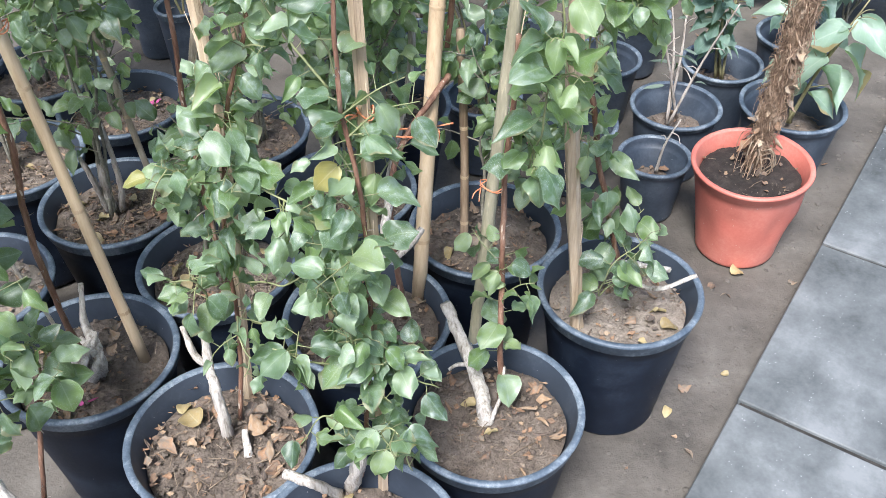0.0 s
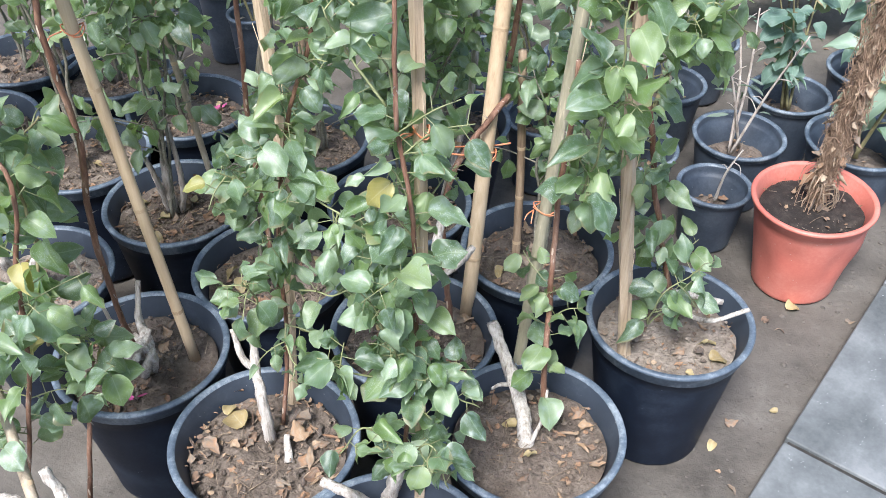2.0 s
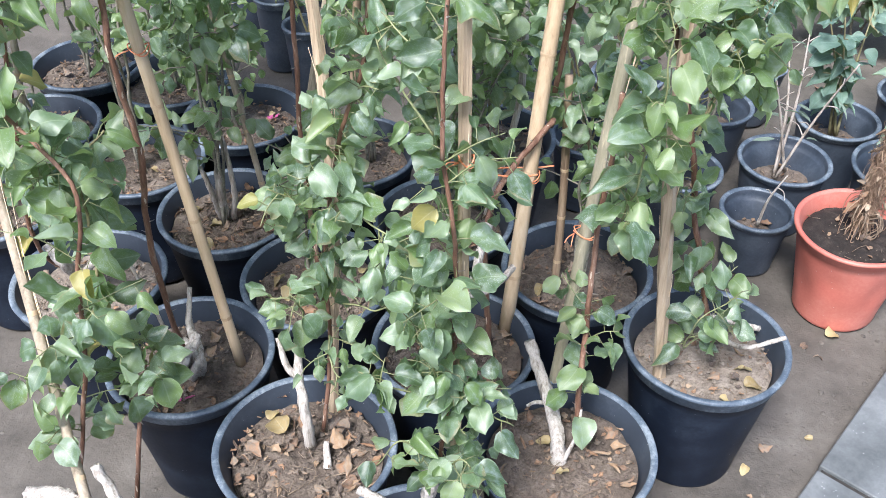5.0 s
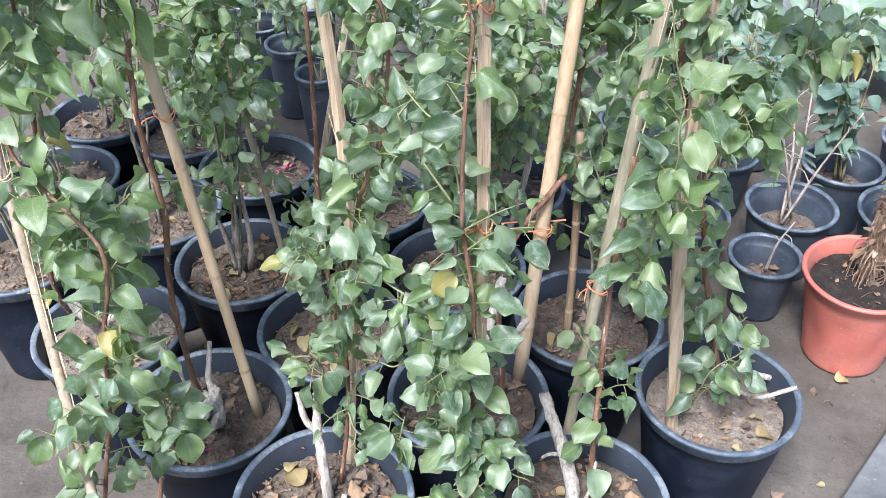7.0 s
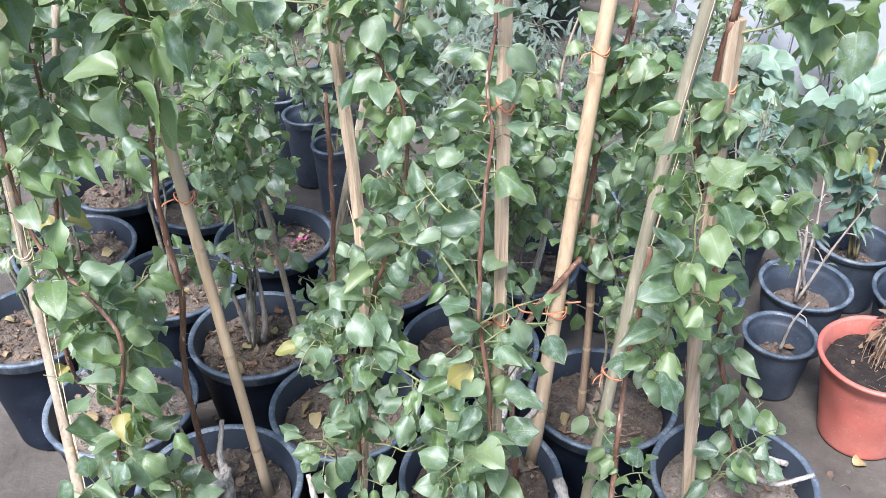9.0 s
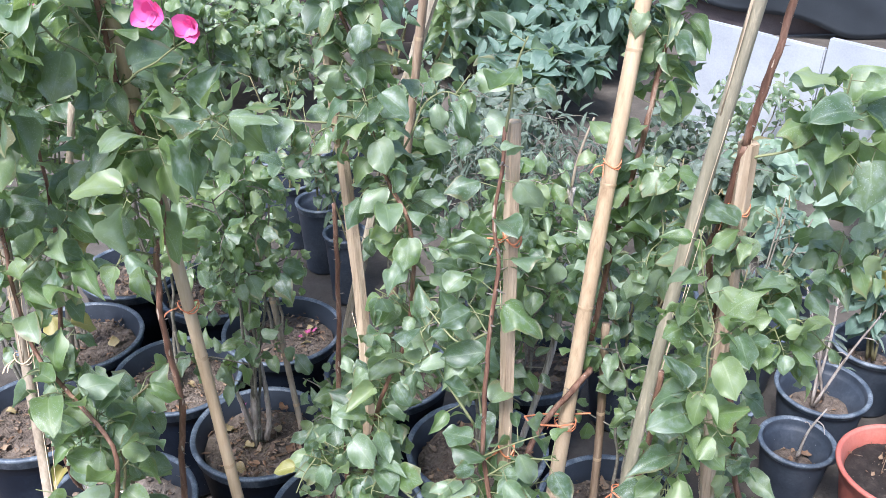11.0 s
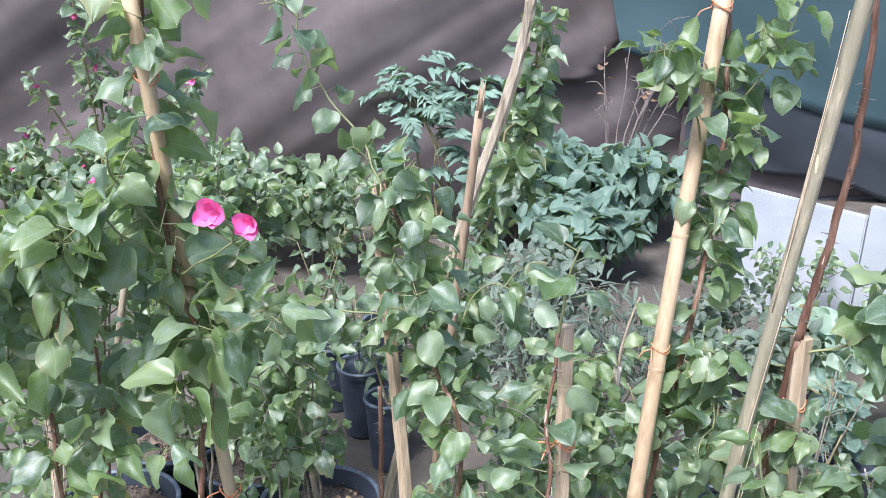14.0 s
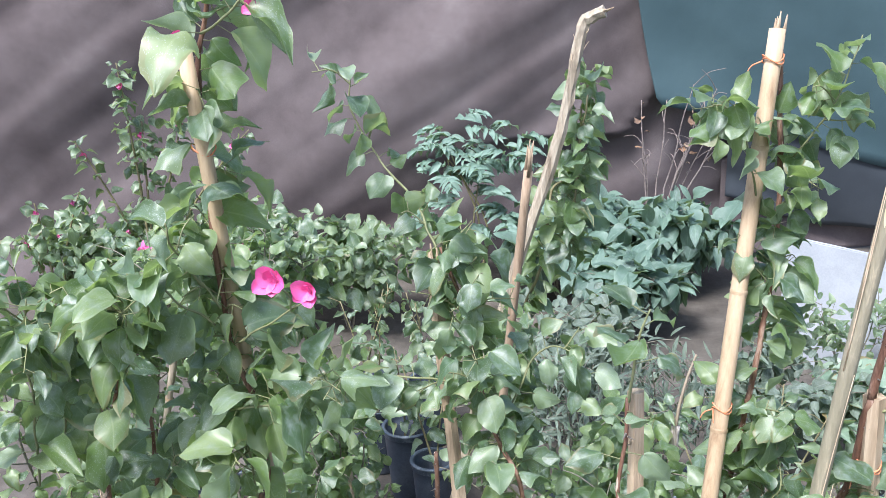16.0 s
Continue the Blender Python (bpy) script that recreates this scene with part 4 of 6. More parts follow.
stick("bamboo_cane", C_FARLEFT, 0.0088, 0.0085, M_PALECANE, "pale leaning cane with a frayed end", 5, rough=0.12, splinter=0.03, frays=8)
stick("bamboo_cane", C_LEANER, 0.0075, 0.0070, M_PALECANE, "grey leaning cane behind the leaves", 4)
stick("bamboo_cane", C_BROKEN, 0.0095, 0.0085, M_BROWNTOP, "brown cane with a splintered broken top", 4, splinter=0.06)
stick("bamboo_cane", C_LEAF, 0.0120, 0.0125, M_CANE, "slanting dry cane with a bent torn top", 0, 7, 0.30, splinter=0.02, flat=True, frays=10)
stick("bamboo_cane", C_REAR, 0.0085, 0.0080, M_CANE, "slim upright cane among rear shrubs", 4)
stick("cut_cane", C_STUB, 0.0075, 0.0090, M_GREYWOOD, "cut grey dry stem standing in leaves", 3, 7, 0.15, "stem")
stick("dry_shoot", ((-0.059, 1.730, 0.937), (-0.053, 1.730, 0.987), (-0.041, 1.740, 1.039), (-0.027, 1.750, 1.081)), 0.0036, 0.0024, M_PALECANE, "thin dry shoot rising from a cut stem", 0, 6, 0.15, "stem")
tie((0.011, 1.496, 1.101), 0.0142, "orange twine tied round a bamboo pole")
tie((0.184, 1.248, 1.159), 0.0140, "orange raffia knot round a split stake", seed=3)
tie((-0.613, 1.163, 0.954), 0.0150, "orange tie joining a cane and a thorny stem", seed=4)
tie((-0.026, 1.402, 0.614), 0.0190, "orange twine stretched from a bamboo pole", None, 3, seed=5)
tie((0.080, 1.211, 0.646), 0.0185, "orange tie round a green cane and stem", seed=6)
tie((-0.630, 1.085, 1.592), 0.0140, "brown tie round a cane near its top", M_TIE, 0, seed=7)
tie((0.059, 1.599, 1.641), 0.0150, "brown wire twisted round a pole end", None, 1, seed=8)
tie((-0.891, 1.122, 0.846), 0.0140, "pale raffia knot on a leaning cane", M_RAFFIA, 4, seed=9)
tie((-0.095, 0.917, 1.264), 0.0092, "orange tie round a wooden stake", seed=10)
tie((-0.089, 0.908, 0.976), 0.0092, "orange twine wound round a wooden stake", seed=11)


# ---- climbing shrubs ----
def shrub(name, at, label, category, group="potted climbers"):
    return empty(name, at, label, category, group)


def add_leaves(thing, poses, rg, young=0.12, yellow=0.02, single=True, near=0, label=""):
    """The nearest leaves as parts of their own, the rest joined."""
    poses = list(poses)
    inv = Matrix.Translation(thing.location).inverted()
    if single:
        for k, m in enumerate(poses[:290]):
            q = rg.random()
            kind = M_YELLOW if q < yellow else M_YOUNG if q < yellow + young else M_LEAF
            ob = new("leaf", LEAF_MESHES[kind.name][rg.randrange(10)])
            ob.parent = thing
            ob.matrix_basis = inv @ m
        poses = poses[290:]
    if poses:
        rg.shuffle(poses)
        cut = int(len(poses) * young)
        for ms, mt in ((poses[:cut], M_YOUNG), (poses[cut:], M_LEAF)):
            if ms:
                joined_leaves("foliage", MIDDLE if single else FAR, [inv @ m for m in ms], mt, thing)


def thorn_mesh():
    bm = bmesh.new()
    tube(bm, [Vector((0, 0, 0)), Vector((0, 0.5, 0.02)), Vector((0, 1, 0.08))], 0.11, 0.015, 4, cap=False)
    me = bpy.data.meshes.new("thorn")
    bm.to_mesh(me)
    bm.free()
    me.materials.append(M_OLDWOOD)
    return me


THORN = thorn_mesh()


def grow(thing, stems, seed, young=0.12, yellow=0.006, single=True, size=0.055, bare=()):
    """Stems of (points, base radius, tip radius, leaf start, leaf end, leaf spacing, twig spacing, twig length) with leaves and side shoots; bare holds (place, radius) where none grow."""
    bare = [(Vector(c), r) for c, r in bare]
    rg = random.Random(seed)
    inv = Matrix.Translation(thing.location).inverted()
    poses = []
    petioles = bmesh.new()
    for points, r0, r1, l0, l1, gap, tgap, tlen, mt in stems:
        line = spline(points, 8)
        sway = 0.0035 if mt is M_BARK else 0.007
        line = [p + sway * noise.noise_vector(p * 22 + Vector((seed, 0, 0))) * min(1.0, k / 5) for k, p in enumerate(line)]
        if mt is M_GREENTWIG:
            r0, r1 = 0.0011 + 0.25 * r0, 0.0006 + 0.25 * r1
        bm = bmesh.new()
        tube(bm, [inv @ p for p in line], r0, r1, 9, 0.30, seed=seed)
        thorns = []
        if mt is M_BARK:
            for k in range(int(len(line) * 0.9)):
                i = rg.randrange(len(line) - 1)
                p = line[i].lerp(line[i + 1], rg.random())
                w = Vector((rg.gauss(0, 1), rg.gauss(0, 1), rg.gauss(0.1, 0.3))).normalized()
                thorns.append(facing(inv @ p, w, Vector((0.1, 0.2, 1)), rg.uniform(0.008, 0.016)))
        stem = part("stem", bm, mt, thing)
        for m in thorns:
            ob = new("thorn", THORN)
            ob.parent = stem
            ob.matrix_basis = m
        got = []
        if gap and l1 > l0:
            got += sprout(line, rg, gap * 0.72, size, l0, l1)
        if tgap:
            for tw in twigs(line, rg, tgap * 0.72, tlen, l0, l1):
                tube(petioles, [inv @ p for p in tw], 0.0013, 0.0007, 5, cap=False)
                got += sprout(tw, rg, 0.0115, size * 0.9, 0.1, 1.0)
        for m, p, q in got:
            c = Vector(m @ Vector((0, 0.5, 0)))
            if any((c - b).length < r for b, r in bare):
                continue
            tube(petioles, [inv @ p, inv @ q], 0.0007, 0.0006, 4, cap=False)
            poses.append(m)
    tagged(part("twig", petioles, M_GREENTWIG, thing), kind="stuff")
    rg.shuffle(poses)
    add_leaves(thing, poses, rg, young, yellow, single)
    return len(poses)


def bract(at, size, seed):
    """One pink flower of papery bracts."""
    rg = random.Random(seed)
    thing = empty("bougainvillea_flower", at, "papery magenta-pink flower on a climber shoot", "flower", "pink flowers")
    for k in range(5):
        a = k * 1.257 + rg.uniform(-0.3, 0.3)
        ob = new("petal", PETAL_MESHES[k])
        ob.parent = thing
        w = Vector((math.cos(a), -0.55, math.sin(a) + 0.1))
        ob.matrix_basis = facing(Vector((0, 0, 0)), w, Vector((0, -1, 0.3)) - w * 0.2, size * rg.uniform(0.85, 1.15))
    return thing


# Front pot with the cut stump; thorny stem beside the greenish pole.
a = shrub("bougainvillea", (0.080, 1.017, SOIL_Z), "climber with a cut white stump and a thorny brown stem", "climber")
n1 = grow(a, (
    (((0.101, 1.058, 0.280), (0.097, 1.070, 0.433), (0.096, 1.120, 0.540), (0.095, 1.140, 0.697), (0.099, 1.130, 0.855), (0.101, 1.120, 0.964)), 0.0055, 0.004, 0.10, 0.45, 0.028, 0.10, 0.06, M_BARK),
    (((0.125, 1.100, 0.758), (0.137, 1.060, 0.880), (0.146, 1.040, 0.984), (0.147, 1.040, 1.084), (0.141, 1.050, 1.110), (0.110, 1.060, 1.220)), 0.0026, 0.0014, 0.0, 1.0, 0.020, 0.07, 0.05, M_GREENTWIG),
), 11, 0.72, 0.0, size=0.047)

# Pot by the paving; stem along the split stake, rising high above it, with shoots to the open side.
a = shrub("bougainvillea", (0.344, 1.312, SOIL_Z), "climber on a split stake with pale young shoots", "climber")
n2 = grow(a, (
    (((0.363, 1.323, 0.280), (0.324, 1.350, 0.418), (0.278, 1.330, 0.592), (0.239, 1.300, 0.771), (0.162, 1.270, 1.052), (0.164, 1.255, 1.135), (0.176, 1.240, 1.258)), 0.0055, 0.0048, 0.06, 0.80, 0.030, 0.064, 0.070, M_BARK),
    (((0.176, 1.240, 1.258), (0.194, 1.250, 1.368), (0.211, 1.260, 1.479), (0.213, 1.260, 1.572), (0.211, 1.260, 1.663), (0.206, 1.258, 1.740), (0.212, 1.255, 1.830)), 0.0056, 0.0034, 0.92, 1.0, 0.05, 0, 0.05, M_BARK),
    (((0.190, 1.260, 1.022), (0.252, 1.270, 0.993), (0.304, 1.290, 1.035), (0.357, 1.300, 1.062), (0.432, 1.320, 1.067)), 0.0030, 0.0018, 0.15, 1.0, 0.018, 0.045, 0.07, M_GREENTWIG),
    (((0.206, 1.260, 0.923), (0.247, 1.240, 0.960), (0.284, 1.220, 1.005), (0.341, 1.220, 0.962)), 0.0030, 0.0018, 0.1, 1.0, 0.022, 0.06, 0.07, M_GREENTWIG),
    (((0.334, 1.310, 0.338), (0.293, 1.260, 0.356), (0.303, 1.230, 0.454), (0.374, 1.280, 0.477)), 0.0026, 0.0016, 0.1, 1.0, 0.034, 0.11, 0.04, M_GREENTWIG),
    (((0.239, 1.290, 0.876), (0.273, 1.260, 0.920), (0.341, 1.260, 0.911)), 0.0026, 0.0016, 0.1, 1.0, 0.024, 0.06, 0.06, M_GREENTWIG),
), 12, 0.26, 0.004, size=0.046)
grow(a, (
    (((0.186, 1.240, 1.240), (0.232, 1.235, 1.260), (0.257, 1.230, 1.278), (0.280, 1.225, 1.324), (0.286, 1.220, 1.372)), 0.0040, 0.0022, 0.30, 1.0, 0.016, 0.06, 0.05, M_GREENTWIG),
    (((0.257, 1.230, 1.278), (0.296, 1.220, 1.290), (0.335, 1.210, 1.275)), 0.0030, 0.0018, 0.1, 1.0, 0.020, 0.08, 0.05, M_GREENTWIG),
), 112, 0.62, 0.0, size=0.060)

# Climber on the thick bamboo pole.
a = shrub("bougainvillea", (-0.142, 1.238, SOIL_Z), "tall climber twining up a thick bamboo pole", "climber")
n3 = grow(a, (
    (((-0.075, 1.27, 0.28), (-0.094, 1.300, 0.540), (-0.069, 1.360, 0.632), (0.006, 1.420, 0.721), (0.004, 1.500, 0.685), (0.027, 1.530, 0.917), (0.061, 1.550, 1.137), (0.081, 1.580, 1.321), (0.081, 1.600, 1.467), (0.073, 1.640, 1.652)), 0.0060, 0.0042, 0.52, 0.97, 0.022, 0.050, 0.07, M_BARK),
    (((0.054, 1.560, 1.390), (0.024, 1.530, 1.521), (-0.005, 1.510, 1.583), (-0.031, 1.500, 1.589)), 0.0026, 0.0014, 0.2, 1.0, 0.020, 0.08, 0.04, M_GREENTWIG),
    (((0.085, 1.600, 1.472), (0.123, 1.580, 1.539), (0.156, 1.570, 1.608), (0.180, 1.570, 1.682)), 0.0028, 0.0014, 0.1, 1.0, 0.026, 0.08, 0.05, M_GREENTWIG),
    (((0.069, 1.550, 1.051), (0.106, 1.480, 1.004), (0.096, 1.450, 0.909)), 0.0026, 0.0016, 0.1, 1.0, 0.020, 0.05, 0.07, M_GREENTWIG),
    (((0.124, 1.500, 0.848), (0.079, 1.520, 0.982), (0.083, 1.520, 1.108)), 0.0026, 0.0016, 0.0, 1.0, 0.022, 0.06, 0.07, M_GREENTWIG),
), 13, 0.34, 0.004, size=0.050, bare=[((-0.048, 1.500, 1.020), 0.055), ((-0.046, 1.520, 1.109), 0.045)])

# The bushy column in the middle.
a = shrub("bougainvillea", (-0.365, 0.960, SOIL_Z), "dense leafy climber on a pale stake", "climber")
n4 = grow(a, (
    (((-0.352, 1.021, 0.280), (-0.329, 1.040, 0.464), (-0.325, 1.060, 0.663), (-0.290, 1.060, 0.881), (-0.244, 1.060, 1.025), (-0.239, 1.070, 1.174), (-0.287, 1.110, 1.248), (-0.328, 1.150, 1.387), (-0.359, 1.170, 1.454)), 0.0040, 0.0022, 0.16, 0.98, 0.017, 0.030, 0.062, M_BARK),
    (((-0.360, 1.170, 1.439), (-0.402, 1.220, 1.491), (-0.455, 1.270, 1.532), (-0.497, 1.280, 1.576), (-0.516, 1.290, 1.622), (-0.516, 1.300, 1.665)), 0.0026, 0.0014, 0.0, 1.0, 0.024, 0.10, 0.04, M_GREENTWIG),
    (((-0.295, 1.030, 0.819), (-0.231, 0.990, 0.796), (-0.162, 0.960, 0.767), (-0.109, 0.940, 0.744)), 0.0026, 0.0014, 0.0, 1.0, 0.020, 0.04, 0.06, M_GREENTWIG),
    (((-0.307, 1.050, 0.765), (-0.349, 1.020, 0.807), (-0.384, 1.000, 0.840)), 0.0026, 0.0014, 0.0, 1.0, 0.018, 0.05, 0.06, M_GREENTWIG),
    (((-0.306, 1.140, 1.257), (-0.353, 1.120, 1.294), (-0.416, 1.100, 1.301), (-0.478, 1.080, 1.302)), 0.0026, 0.0014, 0.1, 1.0, 0.030, 0.10, 0.05, M_GREENTWIG),
    (((-0.298, 1.040, 0.589), (-0.224, 1.020, 0.608), (-0.187, 1.020, 0.642)), 0.0022, 0.0014, 0.0, 1.0, 0.020, 0.05, 0.05, M_GREENTWIG),
    (((-0.352, 1.000, 0.580), (-0.347, 0.960, 0.663), (-0.379, 0.940, 0.682)), 0.0022, 0.0014, 0.0, 1.0, 0.020, 0.05, 0.05, M_GREENTWIG),
    (((-0.307, 0.980, 0.576), (-0.296, 0.940, 0.545), (-0.249, 0.900, 0.540)), 0.0022, 0.0014, 0.0, 1.0, 0.020, 0.05, 0.05, M_GREENTWIG),
    (((-0.272, 1.160, 1.243), (-0.229, 1.180, 1.321), (-0.184, 1.180, 1.317)), 0.0024, 0.0014, 0.0, 1.0, 0.022, 0.07, 0.05, M_GREENTWIG),
), 14, 0.16, 0.016, size=0.039)

# Second column, on the wooden stake in the foremost pot.
a = shrub("bougainvillea", (-0.125, 0.752, SOIL_Z), "leafy climber on a wooden stake with a forked white stump", "climber")
n5 = grow(a, (
    (((-0.133, 0.898, 0.280), (-0.108, 0.850, 0.524), (-0.099, 0.890, 0.665), (-0.096, 0.860, 0.883), (-0.113, 0.870, 1.000)), 0.0038, 0.0028, 0.10, 1.0, 0.022, 0.046, 0.08, M_BARK),
    (((-0.113, 0.870, 1.000), (-0.113, 0.880, 1.154), (-0.105, 0.890, 1.236), (-0.112, 0.900, 1.287), (-0.106, 0.910, 1.395)), 0.0028, 0.0020, 0.0, 1.0, 0.022, 0.0, 0.05, M_BARK),
    (((-0.106, 0.910, 1.390), (-0.098, 0.908, 1.440), (-0.088, 0.905, 1.485)), 0.0024, 0.0012, 0.35, 1.0, 0.016, 0.0, 0.03, M_GREENTWIG),
    (((-0.113, 0.870, 0.597), (-0.133, 0.840, 0.715), (-0.167, 0.830, 0.802)), 0.0024, 0.0014, 0.0, 1.0, 0.026, 0.09, 0.05, M_GREENTWIG),
    (((-0.103, 0.870, 0.631), (-0.050, 0.850, 0.596), (-0.007, 0.850, 0.561)), 0.0024, 0.0014, 0.0, 1.0, 0.022, 0.06, 0.05, M_GREENTWIG),
    (((-0.118, 0.820, 0.460), (-0.072, 0.790, 0.549), (-0.042, 0.770, 0.488)), 0.0024, 0.0014, 0.0, 1.0, 0.026, 0.09, 0.05, M_GREENTWIG),
    (((-0.130, 0.820, 0.511), (-0.164, 0.800, 0.561), (-0.196, 0.780, 0.526)), 0.0024, 0.0014, 0.0, 1.0, 0.026, 0.09, 0.05, M_GREENTWIG),
    (((-0.121, 0.860, 0.585), (-0.177, 0.840, 0.630), (-0.227, 0.840, 0.652)), 0.0024, 0.0014, 0.0, 1.0, 0.026, 0.09, 0.05, M_GREENTWIG),
    (((-0.131, 0.920, 1.002), (-0.176, 0.940, 1.052), (-0.207, 0.960, 1.102)), 0.0024, 0.0014, 0.0, 1.0, 0.030, 0.10, 0.06, M_GREENTWIG),
    (((-0.119, 0.920, 1.000), (-0.141, 0.940, 1.060), (-0.182, 0.970, 1.073)), 0.0024, 0.0014, 0.0, 1.0, 0.030, 0.10, 0.06, M_GREENTWIG),
    (((-0.114, 0.930, 1.135), (-0.153, 0.930, 1.113), (-0.197, 0.950, 1.140)), 0.0024, 0.0014, 0.0, 1.0, 0.030, 0.10, 0.06, M_GREENTWIG),
), 15, 0.16, 0.008, size=0.041, bare=[((-0.089, 0.860, 1.417), 0.036), ((-0.087, 0.860, 1.363), 0.030), ((-0.084, 0.850, 1.273), 0.036), ((-0.089, 0.850, 1.252), 0.034), ((-0.091, 0.840, 1.146), 0.034), ((-0.087, 0.830, 1.037), 0.036), ((-0.088, 0.830, 1.114), 0.034), ((-0.084, 0.820, 1.047), 0.035)])

# The left front climber with the tall cane, and its flowers.
a = shrub("bougainvillea", (-0.639, 1.139, SOIL_Z), "tall thorny climber tied to a slanting bamboo cane", "climber")
n6 = grow(a, (
    (((-0.643, 1.138, 0.280), (-0.654, 1.130, 0.447), (-0.649, 1.120, 0.636), (-0.624, 1.110, 0.801), (-0.619, 1.090, 0.979), (-0.617, 1.110, 1.090), (-0.590, 1.090, 1.122), (-0.599, 1.090, 1.252), (-0.621, 1.090, 1.324), (-0.632, 1.090, 1.454), (-0.634, 1.090, 1.589), (-0.629, 1.090, 1.691), (-0.611, 1.090, 1.762), (-0.589, 1.090, 1.842)), 0.0056, 0.0028, 0.50, 1.0, 0.027, 0.088, 0.06, M_BARK),
    (((-0.596, 1.060, 1.353), (-0.564, 1.050, 1.371), (-0.524, 1.045, 1.400), (-0.480, 1.030, 1.434)), 0.0022, 0.0012, 0.0, 0.5, 0.030, 0.0, 0.05, M_GREENTWIG),
    (((-0.512, 1.040, 1.409), (-0.508, 1.025, 1.431), (-0.513, 1.010, 1.452)), 0.0012, 0.0008, 0.0, 0.0, 0, 0, 0.05, M_GREENTWIG),
    (((-0.616, 1.060, 1.397), (-0.632, 1.030, 1.456), (-0.635, 1.010, 1.496)), 0.0024, 0.0014, 0.0, 1.0, 0.024, 0.08, 0.05, M_GREENTWIG),
    (((-0.614, 1.050, 1.261), (-0.536, 1.050, 1.284), (-0.499, 1.060, 1.315)), 0.0024, 0.0014, 0.0, 1.0, 0.020, 0.05, 0.06, M_GREENTWIG),
    (((-0.576, 1.010, 1.736), (-0.520, 0.990, 1.760), (-0.486, 0.980, 1.793)), 0.0024, 0.0014, 0.0, 1.0, 0.030, 0.06, 0.04, M_GREENTWIG),
    (((-0.619, 1.110, 1.081), (-0.614, 1.080, 1.207), (-0.664, 1.060, 1.259)), 0.0024, 0.0014, 0.0, 1.0, 0.022, 0.05, 0.07, M_GREENTWIG),
    (((-0.621, 1.050, 1.378), (-0.654, 1.000, 1.436), (-0.688, 0.980, 1.464)), 0.0024, 0.0014, 0.2, 1.0, 0.026, 0.08, 0.05, M_GREENTWIG),
    (((-0.606, 1.070, 1.180), (-0.590, 1.010, 1.225), (-0.560, 0.960, 1.235)), 0.0024, 0.0014, 0.2, 1.0, 0.034, 0.0, 0.06, M_GREENTWIG),
    (((-0.606, 1.070, 1.100), (-0.600, 1.000, 1.150), (-0.585, 0.950, 1.160)), 0.0024, 0.0014, 0.2, 1.0, 0.034, 0.0, 0.06, M_GREENTWIG),
    (((-0.626, 1.040, 1.432), (-0.631, 0.990, 1.495), (-0.626, 0.970, 1.533)), 0.0024, 0.0014, 0.4, 1.0, 0.022, 0.06, 0.04, M_GREENTWIG),
), 16, 0.45, 0.0, size=0.056, bare=[((-0.581, 1.020, 1.497), 0.040), ((-0.563, 1.000, 1.456), 0.040), ((-0.594, 1.040, 1.449), 0.046), ((-0.582, 1.030, 1.417), 0.046), ((-0.577, 1.030, 1.381), 0.044), ((-0.535, 1.040, 1.449), 0.040), ((-0.493, 1.040, 1.434), 0.035), ((-0.621, 1.040, 1.696), 0.03)])
bract((-0.511, 1.000, 1.462), 0.027, 1)
bract((-0.479, 1.020, 1.442), 0.023, 2)
bract((-0.593, 1.000, 1.732), 0.014, 3)
bract((-0.499, 0.990, 1.764), 0.016, 4)

